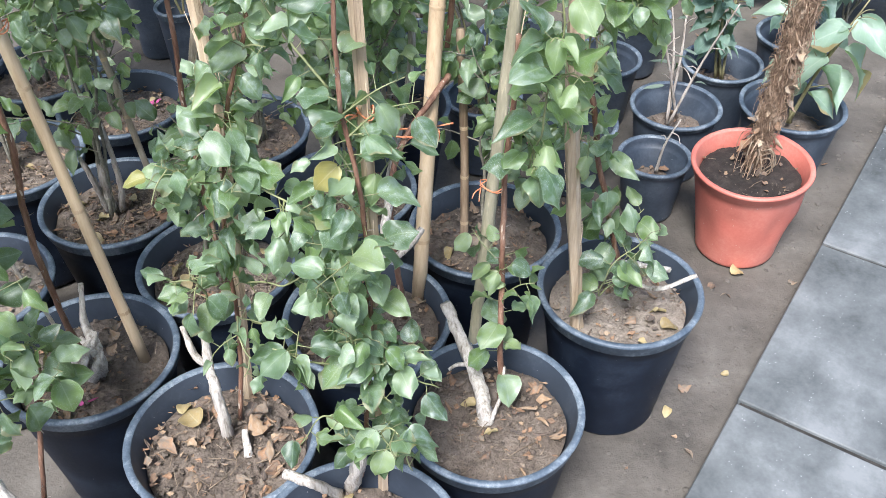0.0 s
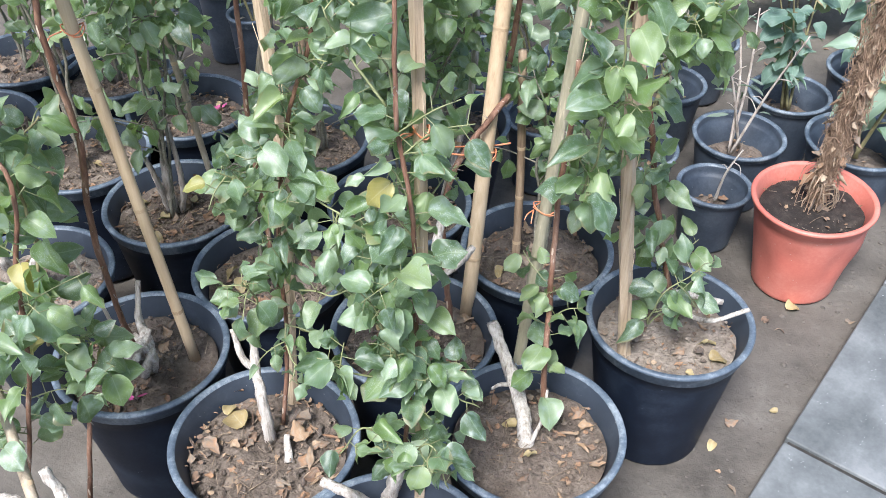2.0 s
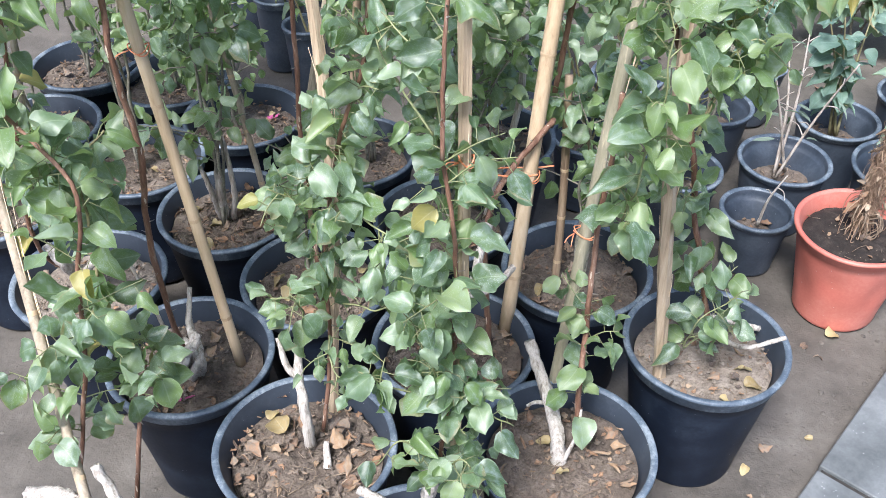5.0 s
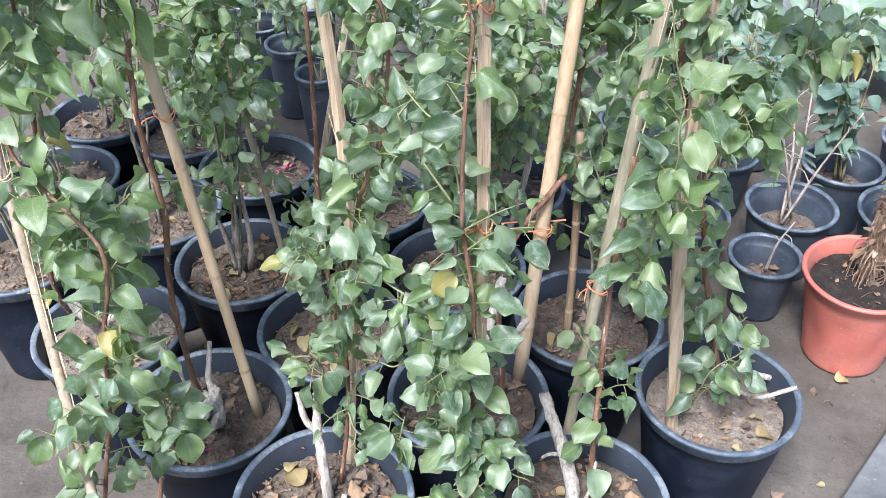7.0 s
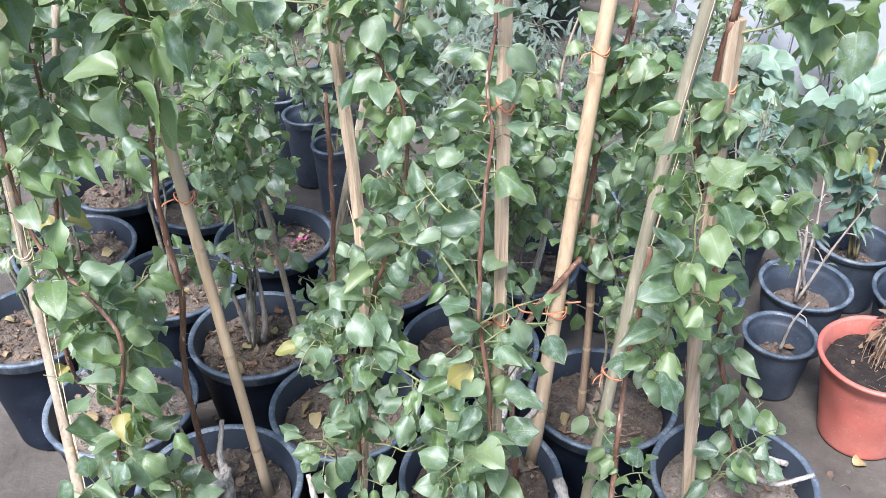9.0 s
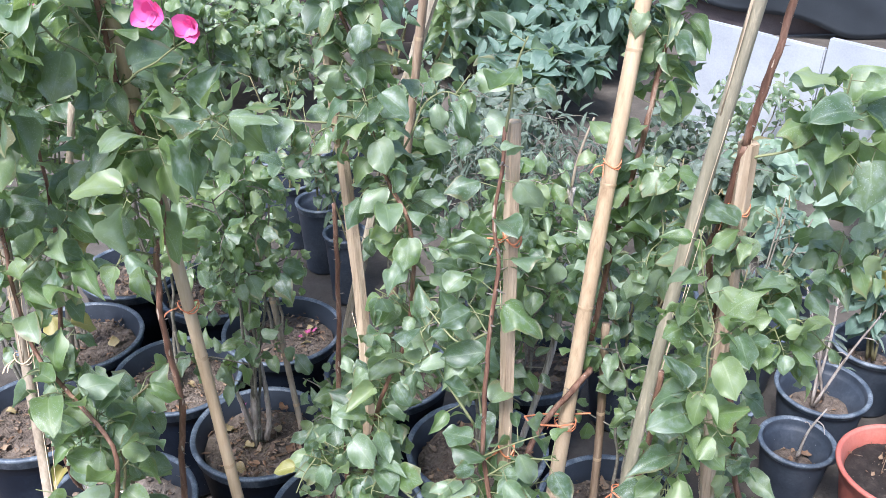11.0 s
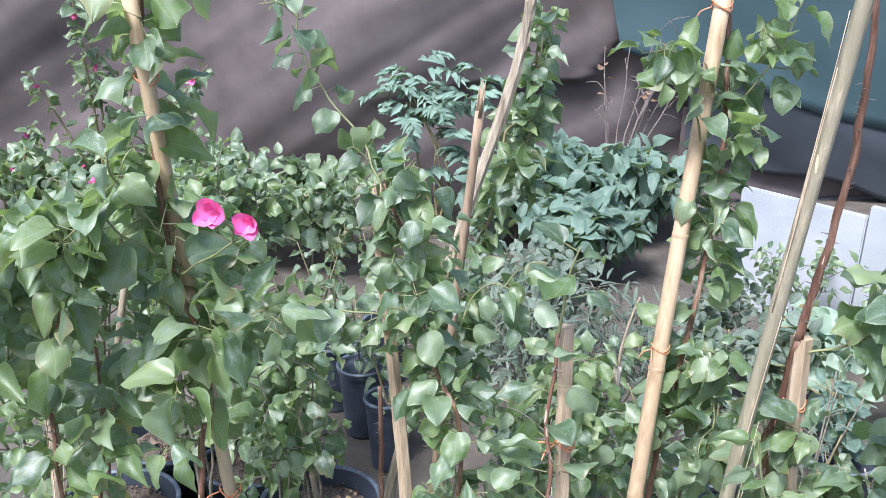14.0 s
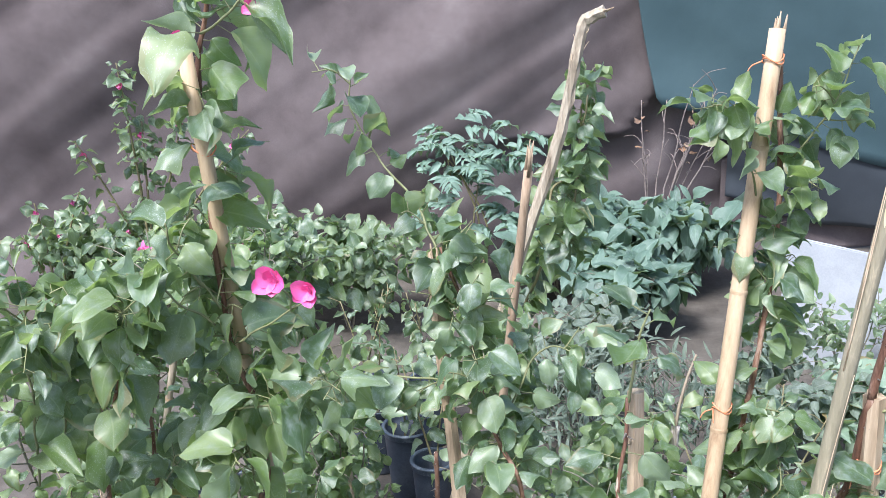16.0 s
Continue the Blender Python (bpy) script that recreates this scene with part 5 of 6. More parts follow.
# Climbers of the left edge.
a = shrub("bougainvillea", (-0.540, 0.660, SOIL_Z), "leafy climber on a pale leaning cane", "climber")
n7 = grow(a, (
    (((-0.761, 0.860, 0.220), (-0.683, 0.890, 0.531), (-0.657, 0.910, 0.704), (-0.634, 0.930, 0.872), (-0.764, 0.990, 0.978), (-0.784, 1.020, 1.191), (-0.741, 1.020, 1.326), (-0.718, 1.020, 1.403)), 0.0040, 0.0022, 0.06, 1.0, 0.030, 0.066, 0.08, M_BARK),
    (((-0.669, 0.880, 0.189), (-0.620, 0.910, 0.436), (-0.601, 0.930, 0.524)), 0.0045, 0.0030, 0.75, 1.0, 0.020, 0.06, 0.05, M_BARK),
    (((-0.663, 0.900, 0.622), (-0.636, 0.920, 0.568), (-0.600, 0.940, 0.565)), 0.0024, 0.0014, 0.1, 1.0, 0.020, 0.05, 0.06, M_GREENTWIG),
    (((-0.730, 1.020, 0.448), (-0.707, 1.040, 0.636), (-0.704, 1.060, 0.788), (-0.657, 1.080, 0.857)), 0.0030, 0.0016, 0.1, 1.0, 0.022, 0.06, 0.06, M_TWIG),
    (((-0.744, 1.020, 1.310), (-0.693, 1.000, 1.390), (-0.724, 1.000, 1.424)), 0.0024, 0.0014, 0.0, 1.0, 0.022, 0.06, 0.06, M_GREENTWIG),
    (((-0.776, 1.000, 1.080), (-0.744, 1.040, 1.114), (-0.720, 1.100, 1.156)), 0.0024, 0.0014, 0.0, 1.0, 0.022, 0.05, 0.07, M_GREENTWIG),
    (((-0.899, 1.020, 1.134), (-0.868, 1.000, 1.267), (-0.862, 0.990, 1.367), (-0.838, 0.985, 1.423)), 0.0026, 0.0014, 0.1, 1.0, 0.018, 0.045, 0.06, M_GREENTWIG),
    (((-0.884, 1.060, 1.130), (-0.859, 1.050, 1.260), (-0.860, 1.040, 1.354)), 0.0026, 0.0014, 0.1, 1.0, 0.020, 0.05, 0.06, M_GREENTWIG),
), 17, 0.30, 0.018, size=0.051, bare=[((-0.747, 0.950, 0.662), 0.085), ((-0.650, 0.950, 0.674), 0.075), ((-0.750, 0.900, 0.754), 0.06), ((-0.765, 0.950, 0.882), 0.045), ((-0.748, 0.930, 0.816), 0.045), ((-0.606, 0.980, 0.724), 0.05), ((-0.772, 0.950, 0.866), 0.05), ((-0.785, 0.980, 0.973), 0.04)])

a = shrub("bougainvillea", (-0.926, 1.321, SOIL_Z), "open-branched climber in a sandy pot", "climber")
n8 = grow(a, (
    (((-0.994, 1.368, 0.280), (-0.967, 1.250, 0.475), (-0.895, 1.220, 0.793), (-0.842, 1.200, 1.016), (-0.837, 1.200, 1.091), (-0.834, 1.200, 1.217)), 0.005, 0.0026, 0.2, 1.0, 0.034, 0.075, 0.09, M_BARK),
    (((-0.969, 1.372, 0.280), (-0.815, 1.220, 0.489), (-0.817, 1.160, 0.622), (-0.791, 1.120, 0.731)), 0.0045, 0.002, 0.3, 1.0, 0.026, 0.06, 0.06, M_TWIG),
), 18, 0.18, 0.030, size=0.046, bare=[((-0.849, 1.150, 0.518), 0.09), ((-0.765, 1.150, 0.500), 0.08), ((-0.797, 1.220, 0.491), 0.06)])


# ---- shrubs of the rear rows: each a thing with its stems and joined leaves ----
def rear_shrub(at, height, spread, leaves, seed, label, material=None, shapes=None, size=0.040, category="shrub", group="rear shrubs", lean=(0, 0), base=SOIL_Z, low=0.25, trunks=4, light=(-0.1, -0.5, 0.8), flower=0):
    rg = random.Random(seed)
    thing = empty("potted_shrub" if group != "fence shrubs" else "shrub", (at[0], at[1], base), label, category, group)
    wood = bmesh.new()
    poses = []
    tops = []
    for k in range(trunks):
        a = 6.28 * k / trunks + rg.uniform(-0.5, 0.5)
        top = Vector((lean[0] + spread * 0.6 * math.cos(a) * rg.uniform(0.4, 1.0), lean[1] + spread * 0.6 * math.sin(a) * rg.uniform(0.4, 1.0), height * rg.uniform(0.75, 1.0)))
        line = spline(((rg.uniform(-.015, .015), rg.uniform(-.015, .015), -0.01), (top.x * 0.35, top.y * 0.35, top.z * 0.4), (top.x * 0.8 + rg.uniform(-.03, .03), top.y * 0.8, top.z * 0.75), tuple(top)), 7)
        line = [p + 0.016 * noise.noise_vector(p * 9 + Vector((seed, k * 3.0, 0))) * min(1.0, q / 3) for q, p in enumerate(line)]
        tube(wood, line, 0.0044, 0.0011, 6, 0.25)
        poses += [m for m, _, _ in sprout(line, rg, max(0.014, size * 0.5), size, 0.62, 1.0, light)]
        tops.append(line)
    per = leaves // 9 + 1
    for k in range(per):
        line = tops[rg.randrange(trunks)]
        f = (low + (1 - low) * rg.random() ** 0.8) * (len(line) - 1)
        i = min(int(f), len(line) - 2)
        p = line[i].lerp(line[i + 1], f - i)
        a = rg.uniform(0, 6.28)
        ln = spread * rg.uniform(0.3, 0.9) * (1.1 - 0.5 * f / len(line))
        way = Vector((math.cos(a), math.sin(a), rg.uniform(0.1, 0.8)))
        tw = spline((p, p + way * ln * 0.6, p + way * ln + Vector((0, 0, -0.15 * ln))), 4)
        tube(wood, tw, 0.0018, 0.0009, 4, cap=False)
        poses += [m for m, _, _ in sprout(tw, rg, max(0.012, ln / 8.5), size, 0.15, 1.0, light, jitter=0.28 if light[2] > 0.9 else 0.44)]
    tagged(part("branch", wood, M_DRYSTALK, thing), kind="stuff")
    if group == "rear shrubs" and shapes is None:
        rg.shuffle(poses)
        for m in poses[:280]:
            ob = new("leaf", LEAF_MESHES[(M_YOUNG if rg.random() < 0.50 else M_LEAF).name][rg.randrange(10)])
            ob.parent = thing
            ob.matrix_basis = m
        poses = poses[280:]
    if poses:
        joined_leaves("foliage", shapes or MIDDLE, poses, material or M_LEAF, thing)
    for k in range(flower):
        line = tops[k % trunks]
        p = line[-1 - k % 3] + Vector((0, -0.03, 0))
        ms = [facing(p, Vector((math.cos(q), -0.3, math.sin(q))), Vector((0, -1, 0.2)), 0.022) for q in (0.3, 1.8, 3.3, 4.8)]
        joined_leaves("blossom", NEAR[:3], ms, M_PETAL, thing, "small magenta blossom")
    return thing


rear_shrub((-0.713, 1.591), 0.80, 0.17, 400, 31, "bushy climber with a forked grey stump", lean=(0.00, 0.02), low=0.20)
rear_shrub((-0.452, 1.390), 0.42, 0.15, 260, 32, "low bushy climber between stakes", lean=(0.03, 0.0))
a = shrub("bougainvillea", (-0.452, 1.390, SOIL_Z), "bare thorny brown stem standing in a pot", "climber")
grow(a, ((((-0.44, 1.37, 0.27), (-0.437, 1.340, 0.682), (-0.424, 1.320, 0.821), (-0.413, 1.300, 0.989), (-0.410, 1.290, 1.089)), 0.0050, 0.0036, 0.0, 0.12, 0.03, 0, 0.05, M_BARK),), 46, 0.1, 0.0, size=0.045)
rear_shrub((-0.218, 1.630), 0.74, 0.19, 560, 33, "bushy climber with brown-edged leaves", lean=(0.05, 0.02))
rear_shrub((0.087, 1.500), 0.55, 0.16, 260, 34, "thin climber beside a brown cane", lean=(0.06, 0.0), low=0.2)
rear_shrub((-0.992, 1.754), 1.00, 0.20, 330, 35, "tall leafy shrub with upright stems", low=0.28)
rear_shrub((-0.820, 2.000), 0.48, 0.15, 420, 36, "low dense shrub with small leaves", size=0.029, low=0.22, lean=(-0.05, 0.0))
rear_shrub((-1.312, 1.860), 1.00, 0.26, 400, 37, "tall dense leafy shrub in a black pot")
rear_shrub((-1.250, 1.545), 0.90, 0.24, 290, 38, "leafy shrub at the edge of the group")
rear_shrub((-0.440, 1.870), 0.95, 0.15, 430, 39, "tall shrub behind the front climbers", low=0.35)
rear_shrub((-1.330, 2.200), 1.00, 0.30, 420, 40, "large dense flowering shrub", flower=4)
rear_shrub((-0.140, 1.980), 0.58, 0.20, 420, 41, "bushy shrub in the shade of canes", size=0.036)
rear_shrub((-1.060, 2.150), 1.08, 0.24, 480, 42, "tall twiggy shrub with arching shoots", low=0.28)

# The slanting cane's climber.
a = shrub("bougainvillea", (-0.480, 1.870, SOIL_Z), "narrow climber winding up a slanting dry cane", "climber")
grow(a, ((((-0.402, 2.020, 1.047), (-0.357, 2.040, 1.178), (-0.347, 2.070, 1.313), (-0.301, 2.090, 1.355), (-0.282, 2.100, 1.503), (-0.266, 2.110, 1.562)), 0.0035, 0.002, 0.0, 1.0, 0.013, 0.035, 0.04, M_TWIG),
    (((-0.310, 2.020, 1.181), (-0.292, 2.030, 1.294), (-0.280, 2.040, 1.416), (-0.268, 2.050, 1.522)), 0.0030, 0.002, 0.0, 1.0, 0.018, 0.045, 0.04, M_TWIG)), 45, 0.45, 0.0, size=0.050, bare=[((-0.358, 1.963, 1.322), 0.03), ((-0.332, 1.971, 1.400), 0.03), ((-0.310, 1.977, 1.468), 0.03), ((-0.286, 1.983, 1.536), 0.03), ((-0.263, 1.989, 1.600), 0.035)])


# ---- seedlings and dry plants in the small pots ----
def seedling(at, base, height, seed, label, leaves=14, size=0.05, material=None, shapes=None, stems=3, wood=None, spread=0.5, group="seedlings"):
    rg = random.Random(seed)
    thing = empty("seedling", (at[0], at[1], base), label, "seedling", group)
    bm = bmesh.new()
    poses = []
    for k in range(stems):
        a = rg.uniform(0, 6.28)
        h = height * rg.uniform(0.7, 1.0)
        line = spline(((rg.uniform(-.02, .02), rg.uniform(-.02, .02), -0.01), (h * spread * 0.25 * math.cos(a), h * spread * 0.25 * math.sin(a), h * 0.5), (h * spread * 0.6 * math.cos(a), h * spread * 0.6 * math.sin(a), h)), 6)
        tube(bm, line, 0.0045, 0.002, 6, 0.2)
        for tw in twigs(line, rg, 0.06, 0.05, 0.3, 1.0):
            tube(bm, tw, 0.002, 0.001, 4, cap=False)
        if leaves:
            poses += [m for m, _, _ in sprout(line, rg, h * 0.7 * stems / leaves, size, 0.3, 1.0)]
    part("stem", bm, wood or M_TWIG, thing)
    if poses:
        joined_leaves("foliage", shapes or NEAR, poses, material or M_LEAF, thing)
    return thing


seedling((0.635, 2.165), 0.16, 0.42, 51, "sparse grey-stemmed seedling with narrow leaves", 16, 0.05, M_GREY, SLIM, 4, M_OLDWOOD)
seedling((0.548, 1.968), 0.13, 0.22, 52, "single dry white twig in a small pot", 0, 0.05, None, None, 1, M_GREYWOOD)
seedling((0.815, 2.400), 0.16, 0.40, 53, "leafy green seedling in a small pot", 46, 0.06, M_BLUE, None, 4)
seedling((0.940, 2.135), 0.18, 0.42, 54, "broad-leaved pale green plant with scorched leaf edges", 16, 0.105, M_PALE, None, 3)
seedling((0.360, 2.090), 0.15, 0.45, 55, "thin seedling behind the stakes", 40, 0.045, M_LEAF, None, 4)
seedling((0.110, 2.190), 0.17, 0.50, 56, "leafy seedling in the shade", 60, 0.05, M_LEAF, None, 4)
seedling((0.470, 2.420), 0.16, 0.45, 57, "grey twiggy seedling with narrow leaves", 60, 0.05, M_GREY, SLIM, 6, M_DRYSTALK)
seedling((1.080, 2.560), 0.16, 0.40, 58, "leafy seedling near the paving", 40, 0.07, M_BLUE, None, 4)
seedling((0.220, 2.560), 0.16, 0.45, 59, "grey-green seedling in a back row", 80, 0.05, M_GREY, SLIM, 6)
seedling((0.620, 2.720), 0.15, 0.35, 60, "low green seedling in a small pot", 40, 0.06, M_BLUE, None, 4)
for k, (x, y) in enumerate(((-0.956, 2.838), (-0.815, 2.650), (-1.113, 2.990), (-0.980, 3.220), (-1.250, 3.200))):
    seedling((x, y), 0.20, 0.5, 62 + k, "slim sapling in a black nursery bag", 30, 0.05, M_LEAF, None, 2)


def dried_plant(at, base, seed):
    """A withered bushy plant: a tangle of brown fibres round a leaning stem."""
    rg = random.Random(seed)
    thing = empty("dried_plant", (at[0], at[1], base), "withered brown plant, a tangle of dry leaves, in an orange pot", "dead plant")
    axis = spline(((0, 0, -0.01), (0.004, 0.005, 0.12), (0.020, 0.02, 0.30), (0.036, 0.04, 0.54)), 10)
    bm = bmesh.new()
    tube(bm, axis, 0.006, 0.013, 12, 0.9)
    part("stem", bm, M_FIBRE, thing)
    bm = bmesh.new()
    n = len(axis)
    for k in range(2300):
        f = rg.random() ** 0.8 * (n - 1)
        i = min(int(f), n - 2)
        p = axis[i].lerp(axis[i + 1], f - i)
        a = rg.uniform(0, 6.28)
        lump = 1 + 0.55 * noise.noise((math.cos(a) * 1.2, math.sin(a) * 1.2, f * 0.45))
        r = (0.007 + 0.020 * min(1.0, f / (0.50 * n))) * rg.uniform(0.40, 1.25) * lump
        ln, turn, rise = rg.uniform(0.2, 0.9), rg.choice((-1, 1)), rg.gauss(-0.020, 0.026)
        line = []
        for q in range(5):
            b = a + turn * ln * q / 4 * (0.035 / max(r, 0.02)) ** 0.5
            wave = 0.007 * math.sin(q * 1.9 + k)
            line.append(p + Vector((math.cos(b) * (r + wave), math.sin(b) * (r + wave), rise * q / 2 + 0.003 * math.sin(q * 1.7 + k * 2))))
        tube(bm, line, 0.0005 + 0.0017 * rg.random() ** 2, 0.0004, 3, cap=False)
    tagged(part("fibre", bm, M_FIBRE, thing, "mat of fine curled brown fibres"), kind="stuff")
    bm = bmesh.new()
    for k in range(46):
        a, z, d = rg.uniform(0, 6.28), rg.uniform(0.04, 0.13), rg.uniform(0.015, 0.045)
        p = axis[3] * (z / axis[3].z)
        q = Vector((math.cos(a) * d, math.sin(a) * d, rg.choice((0.006, 0.006, 0.03))))
        out = Vector((math.cos(a), math.sin(a), 0)) * d * rg.uniform(0.2, 0.9)
        tube(bm, spline((p, p.lerp(q, 0.4) + out, q + out * 0.4, q + Vector((rg.uniform(-.012, .012), rg.uniform(-.012, .012), 0.0))), 4), rg.uniform(0.0009, 0.0018), 0.0006, 4, cap=False)
    tagged(part("root", bm, M_FIBRE, thing, "wispy curling dry roots"), kind="stuff")
    bm = bmesh.new()
    for k in range(7):
        a = -1.6 + rg.uniform(-1.3, 1.3)
        p = axis[4 + k % 4] + Vector((math.cos(a), math.sin(a), 0)) * 0.02
        o = Vector((math.cos(a + 0.6), math.sin(a + 0.6), 0))
        tube(bm, spline((p, p + o * 0.020 + Vector((0, 0, 0.012)), p + o * 0.030 - Vector((0, 0, 0.018)), p + o * 0.012 - Vector((0, 0, 0.050)), p - o * 0.004 - Vector((0, 0, 0.075))), 5), 0.0019, 0.0012, 5, cap=False)
    tagged(part("tendril", bm, M_STALKS, thing, "pale looping tendrils"), kind="stuff")
    ms = []
    for k in range(74):
        a = rg.uniform(0, 6.28)
        ms.append(facing(axis[3 + k % (n - 4)] + Vector((math.cos(a) * 0.022, math.sin(a) * 0.022, rg.uniform(-0.03, 0.03))), Vector((math.cos(a), math.sin(a), -1.4)), Vector((math.cos(a), math.sin(a), 0.5)), 0.014 + 0.034 * rg.random() ** 2))
    joined_leaves("withered_leaves", CRUMPLED, ms[:48], M_DRY, thing)
    joined_leaves("pale_withered_leaves", CRUMPLED, ms[48:], M_STRAW, thing)
    return thing


dried_plant((0.757, 1.835), 0.228, 71)


# ---- cut stumps and pruned twigs ----
def stump(points_list, r0, r1, label, at, material=None, spurs=()):
    thing = empty("cut_stump", at, label, "stump", "cut stumps")
    inv = Matrix.Translation(at).inverted()
    for k, pts in enumerate(points_list):
        bm = bmesh.new()
        line = [inv @ p for p in spline(pts, 7)]
        s = 1.0 if k == 0 else 0.72
        tube(bm, line, r0 * s, max(r1, 0.5 * r0) * s if k else r1, 12, 0.5, seed=k)
        part("trunk" if k == 0 else "branch", bm, material or M_GREYWOOD, thing)
    for pts in spurs:
        bm = bmesh.new()
        tube(bm, [inv @ p for p in spline(pts, 6)], 0.0042, 0.0026, 7, 0.3)
        part("spur", bm, material or M_GREYWOOD, thing)
    return thing


stump((((0.076, 1.012, 0.275), (0.065, 1.060, 0.315), (0.035, 1.110, 0.377), (0.004, 1.143, 0.444)),), 0.0128, 0.0102, "bleached white sawn-off stem in a pot", (0.076, 1.012, 0.275), spurs=(((0.046, 1.088, 0.350), (0.024, 1.076, 0.362), (0.010, 1.074, 0.352)), ((0.082, 1.016, 0.280), (0.100, 1.040, 0.330), (0.104, 1.062, 0.372))))
stump((((-0.367, 0.988, 0.275), (-0.373, 1.000, 0.372), (-0.386, 1.030, 0.421), (-0.386, 1.050, 0.487)), ((-0.387, 1.030, 0.415), (-0.405, 1.030, 0.435), (-0.422, 1.050, 0.483)), ((-0.325, 0.943, 0.280), (-0.334, 0.980, 0.308))), 0.0100, 0.0060, "forked white dead stem in a pot", (-0.367, 0.988, 0.275))
stump((((-0.149, 0.882, 0.280), (-0.126, 0.840, 0.412), (-0.136, 0.860, 0.447), (-0.148, 0.870, 0.472)), ((-0.166, 0.864, 0.290), (-0.198, 0.820, 0.384), (-0.239, 0.830, 0.394))), 0.0115, 0.0095, "forked white sawn stump in the foremost pot", (-0.149, 0.882, 0.280))
stump((
    ((-0.648, 1.132, 0.262), (-0.645, 1.126, 0.292), (-0.650, 1.120, 0.318), (-0.640, 1.116, 0.338)),
    ((-0.640, 1.122, 0.300), (-0.628, 1.106, 0.335), (-0.632, 1.104, 0.362)),
    ), 0.0215, 0.0120, "knobbly grey stem base sawn off short", (-0.648, 1.132, 0.262))
stump((
    ((-0.650, 1.137, 0.270), (-0.613, 1.080, 0.381), (-0.604, 1.100, 0.402), (-0.616, 1.120, 0.423), (-0.614, 1.150, 0.485)),
    ((-0.672, 1.147, 0.275), (-0.610, 1.060, 0.400), (-0.589, 1.070, 0.417), (-0.585, 1.090, 0.429)),
    ((-0.624, 1.130, 0.275), (-0.586, 1.080, 0.367), (-0.599, 1.080, 0.398), (-0.621, 1.100, 0.402)),
    ((-0.635, 1.119, 0.275), (-0.590, 1.060, 0.374), (-0.585, 1.080, 0.392), (-0.604, 1.110, 0.412)),
    ((-0.655, 1.125, 0.275), (-0.607, 1.050, 0.386), (-0.595, 1.060, 0.410)),
    ), 0.0125, 0.0040, "gnarled grey stem base of knotted strands with a thin spur", (-0.646, 1.136, 0.275))
stump((((-0.652, 1.124, 0.280), (-0.634, 1.080, 0.395), (-0.655, 1.090, 0.466), (-0.707, 1.120, 0.589)),), 0.0038, 0.0028, "thin grey side twig leaning over a pot", (-0.652, 1.124, 0.280), M_OLDWOOD)
stump((((-0.726, 1.609, 0.275), (-0.721, 1.580, 0.367), (-0.719, 1.600, 0.469)), ((-0.736, 1.603, 0.280), (-0.732, 1.560, 0.397), (-0.746, 1.560, 0.455)), ((-0.712, 1.609, 0.280), (-0.694, 1.600, 0.367), (-0.709, 1.620, 0.498))), 0.0110, 0.0060, "cluster of grey woody stems in leaf litter", (-0.726, 1.609, 0.275), M_OLDWOOD)
stump((((0.315, 1.360, 0.349), (0.377, 1.370, 0.331), (0.453, 1.370, 0.316)), ((0.370, 1.365, 0.290), (0.412, 1.290, 0.339), (0.483, 1.300, 0.365))), 0.0065, 0.0060, "pruned white twigs lying across the pot", (0.315, 1.360, 0.349))
stump((((-0.110, 1.200, 0.481), (-0.100, 1.240, 0.537), (-0.088, 1.280, 0.592)), ((-0.098, 1.200, 0.487), (-0.063, 1.220, 0.502), (-0.036, 1.250, 0.522))), 0.0085, 0.0075, "pale dead stem standing in a middle pot", (-0.13, 1.23, 0.28))
stump((((-0.971, 1.358, 0.275), (-0.929, 1.260, 0.410), (-0.966, 1.280, 0.434)), ((-0.969, 1.344, 0.280), (-0.867, 1.260, 0.418))), 0.0120, 0.0100, "slanting pale cut stem in a sandy pot", (-0.971, 1.358, 0.275))
stump((((-0.670, 0.760, 0.355), (-0.717, 0.780, 0.353), (-0.796, 0.800, 0.313)), ((-0.605, 0.760, 0.358), (-0.638, 0.790, 0.384), (-0.655, 0.800, 0.415))), 0.0120, 0.0110, "thick white pruned stems in a black pot", (-0.540, 0.660, 0.28))


# ---- shrubs along the fence ----
for at, h, w, n, s in (((-0.127, 5.142, -0.166)[:2], 0.42, 0.44, 520, 81), ((-0.433, 5.000, -0.131)[:2], 0.46, 0.46, 520, 82), ((-0.701, 4.870, -0.099)[:2], 0.44, 0.44, 480, 80), ((-0.272, 4.398, -0.128)[:2], 0.38, 0.42, 420, 79)):
    rear_shrub(at, h, w, n, s, "broad-leaved bluish-green shrub by the fence", M_BLUE, OVAL + NEAR[:3], 0.125, "shrub", "fence shrubs", base=0.0, trunks=8, light=(0.0, -0.3, 1.0), low=0.45)
rear_shrub((-2.962, 4.091, 0.180)[:2], 0.60, 0.50, 640, 84, "wide flowering shrub against the cloth", M_LEAF, MIDDLE, 0.074, "shrub", "fence shrubs", base=0.0, trunks=8, flower=5)
rear_shrub((-2.256, 4.103, 0.095)[:2], 0.58, 0.50, 760, 85, "dense green shrub by the fence", M_LEAF, MIDDLE, 0.074, "shrub", "fence shrubs", base=0.0, trunks=6)
rear_shrub((-1.702, 4.269, 0.067)[:2], 0.52, 0.45, 640, 86, "green shrub by the fence", M_LEAF, MIDDLE, 0.074, "shrub", "fence shrubs", base=0.0, trunks=6)


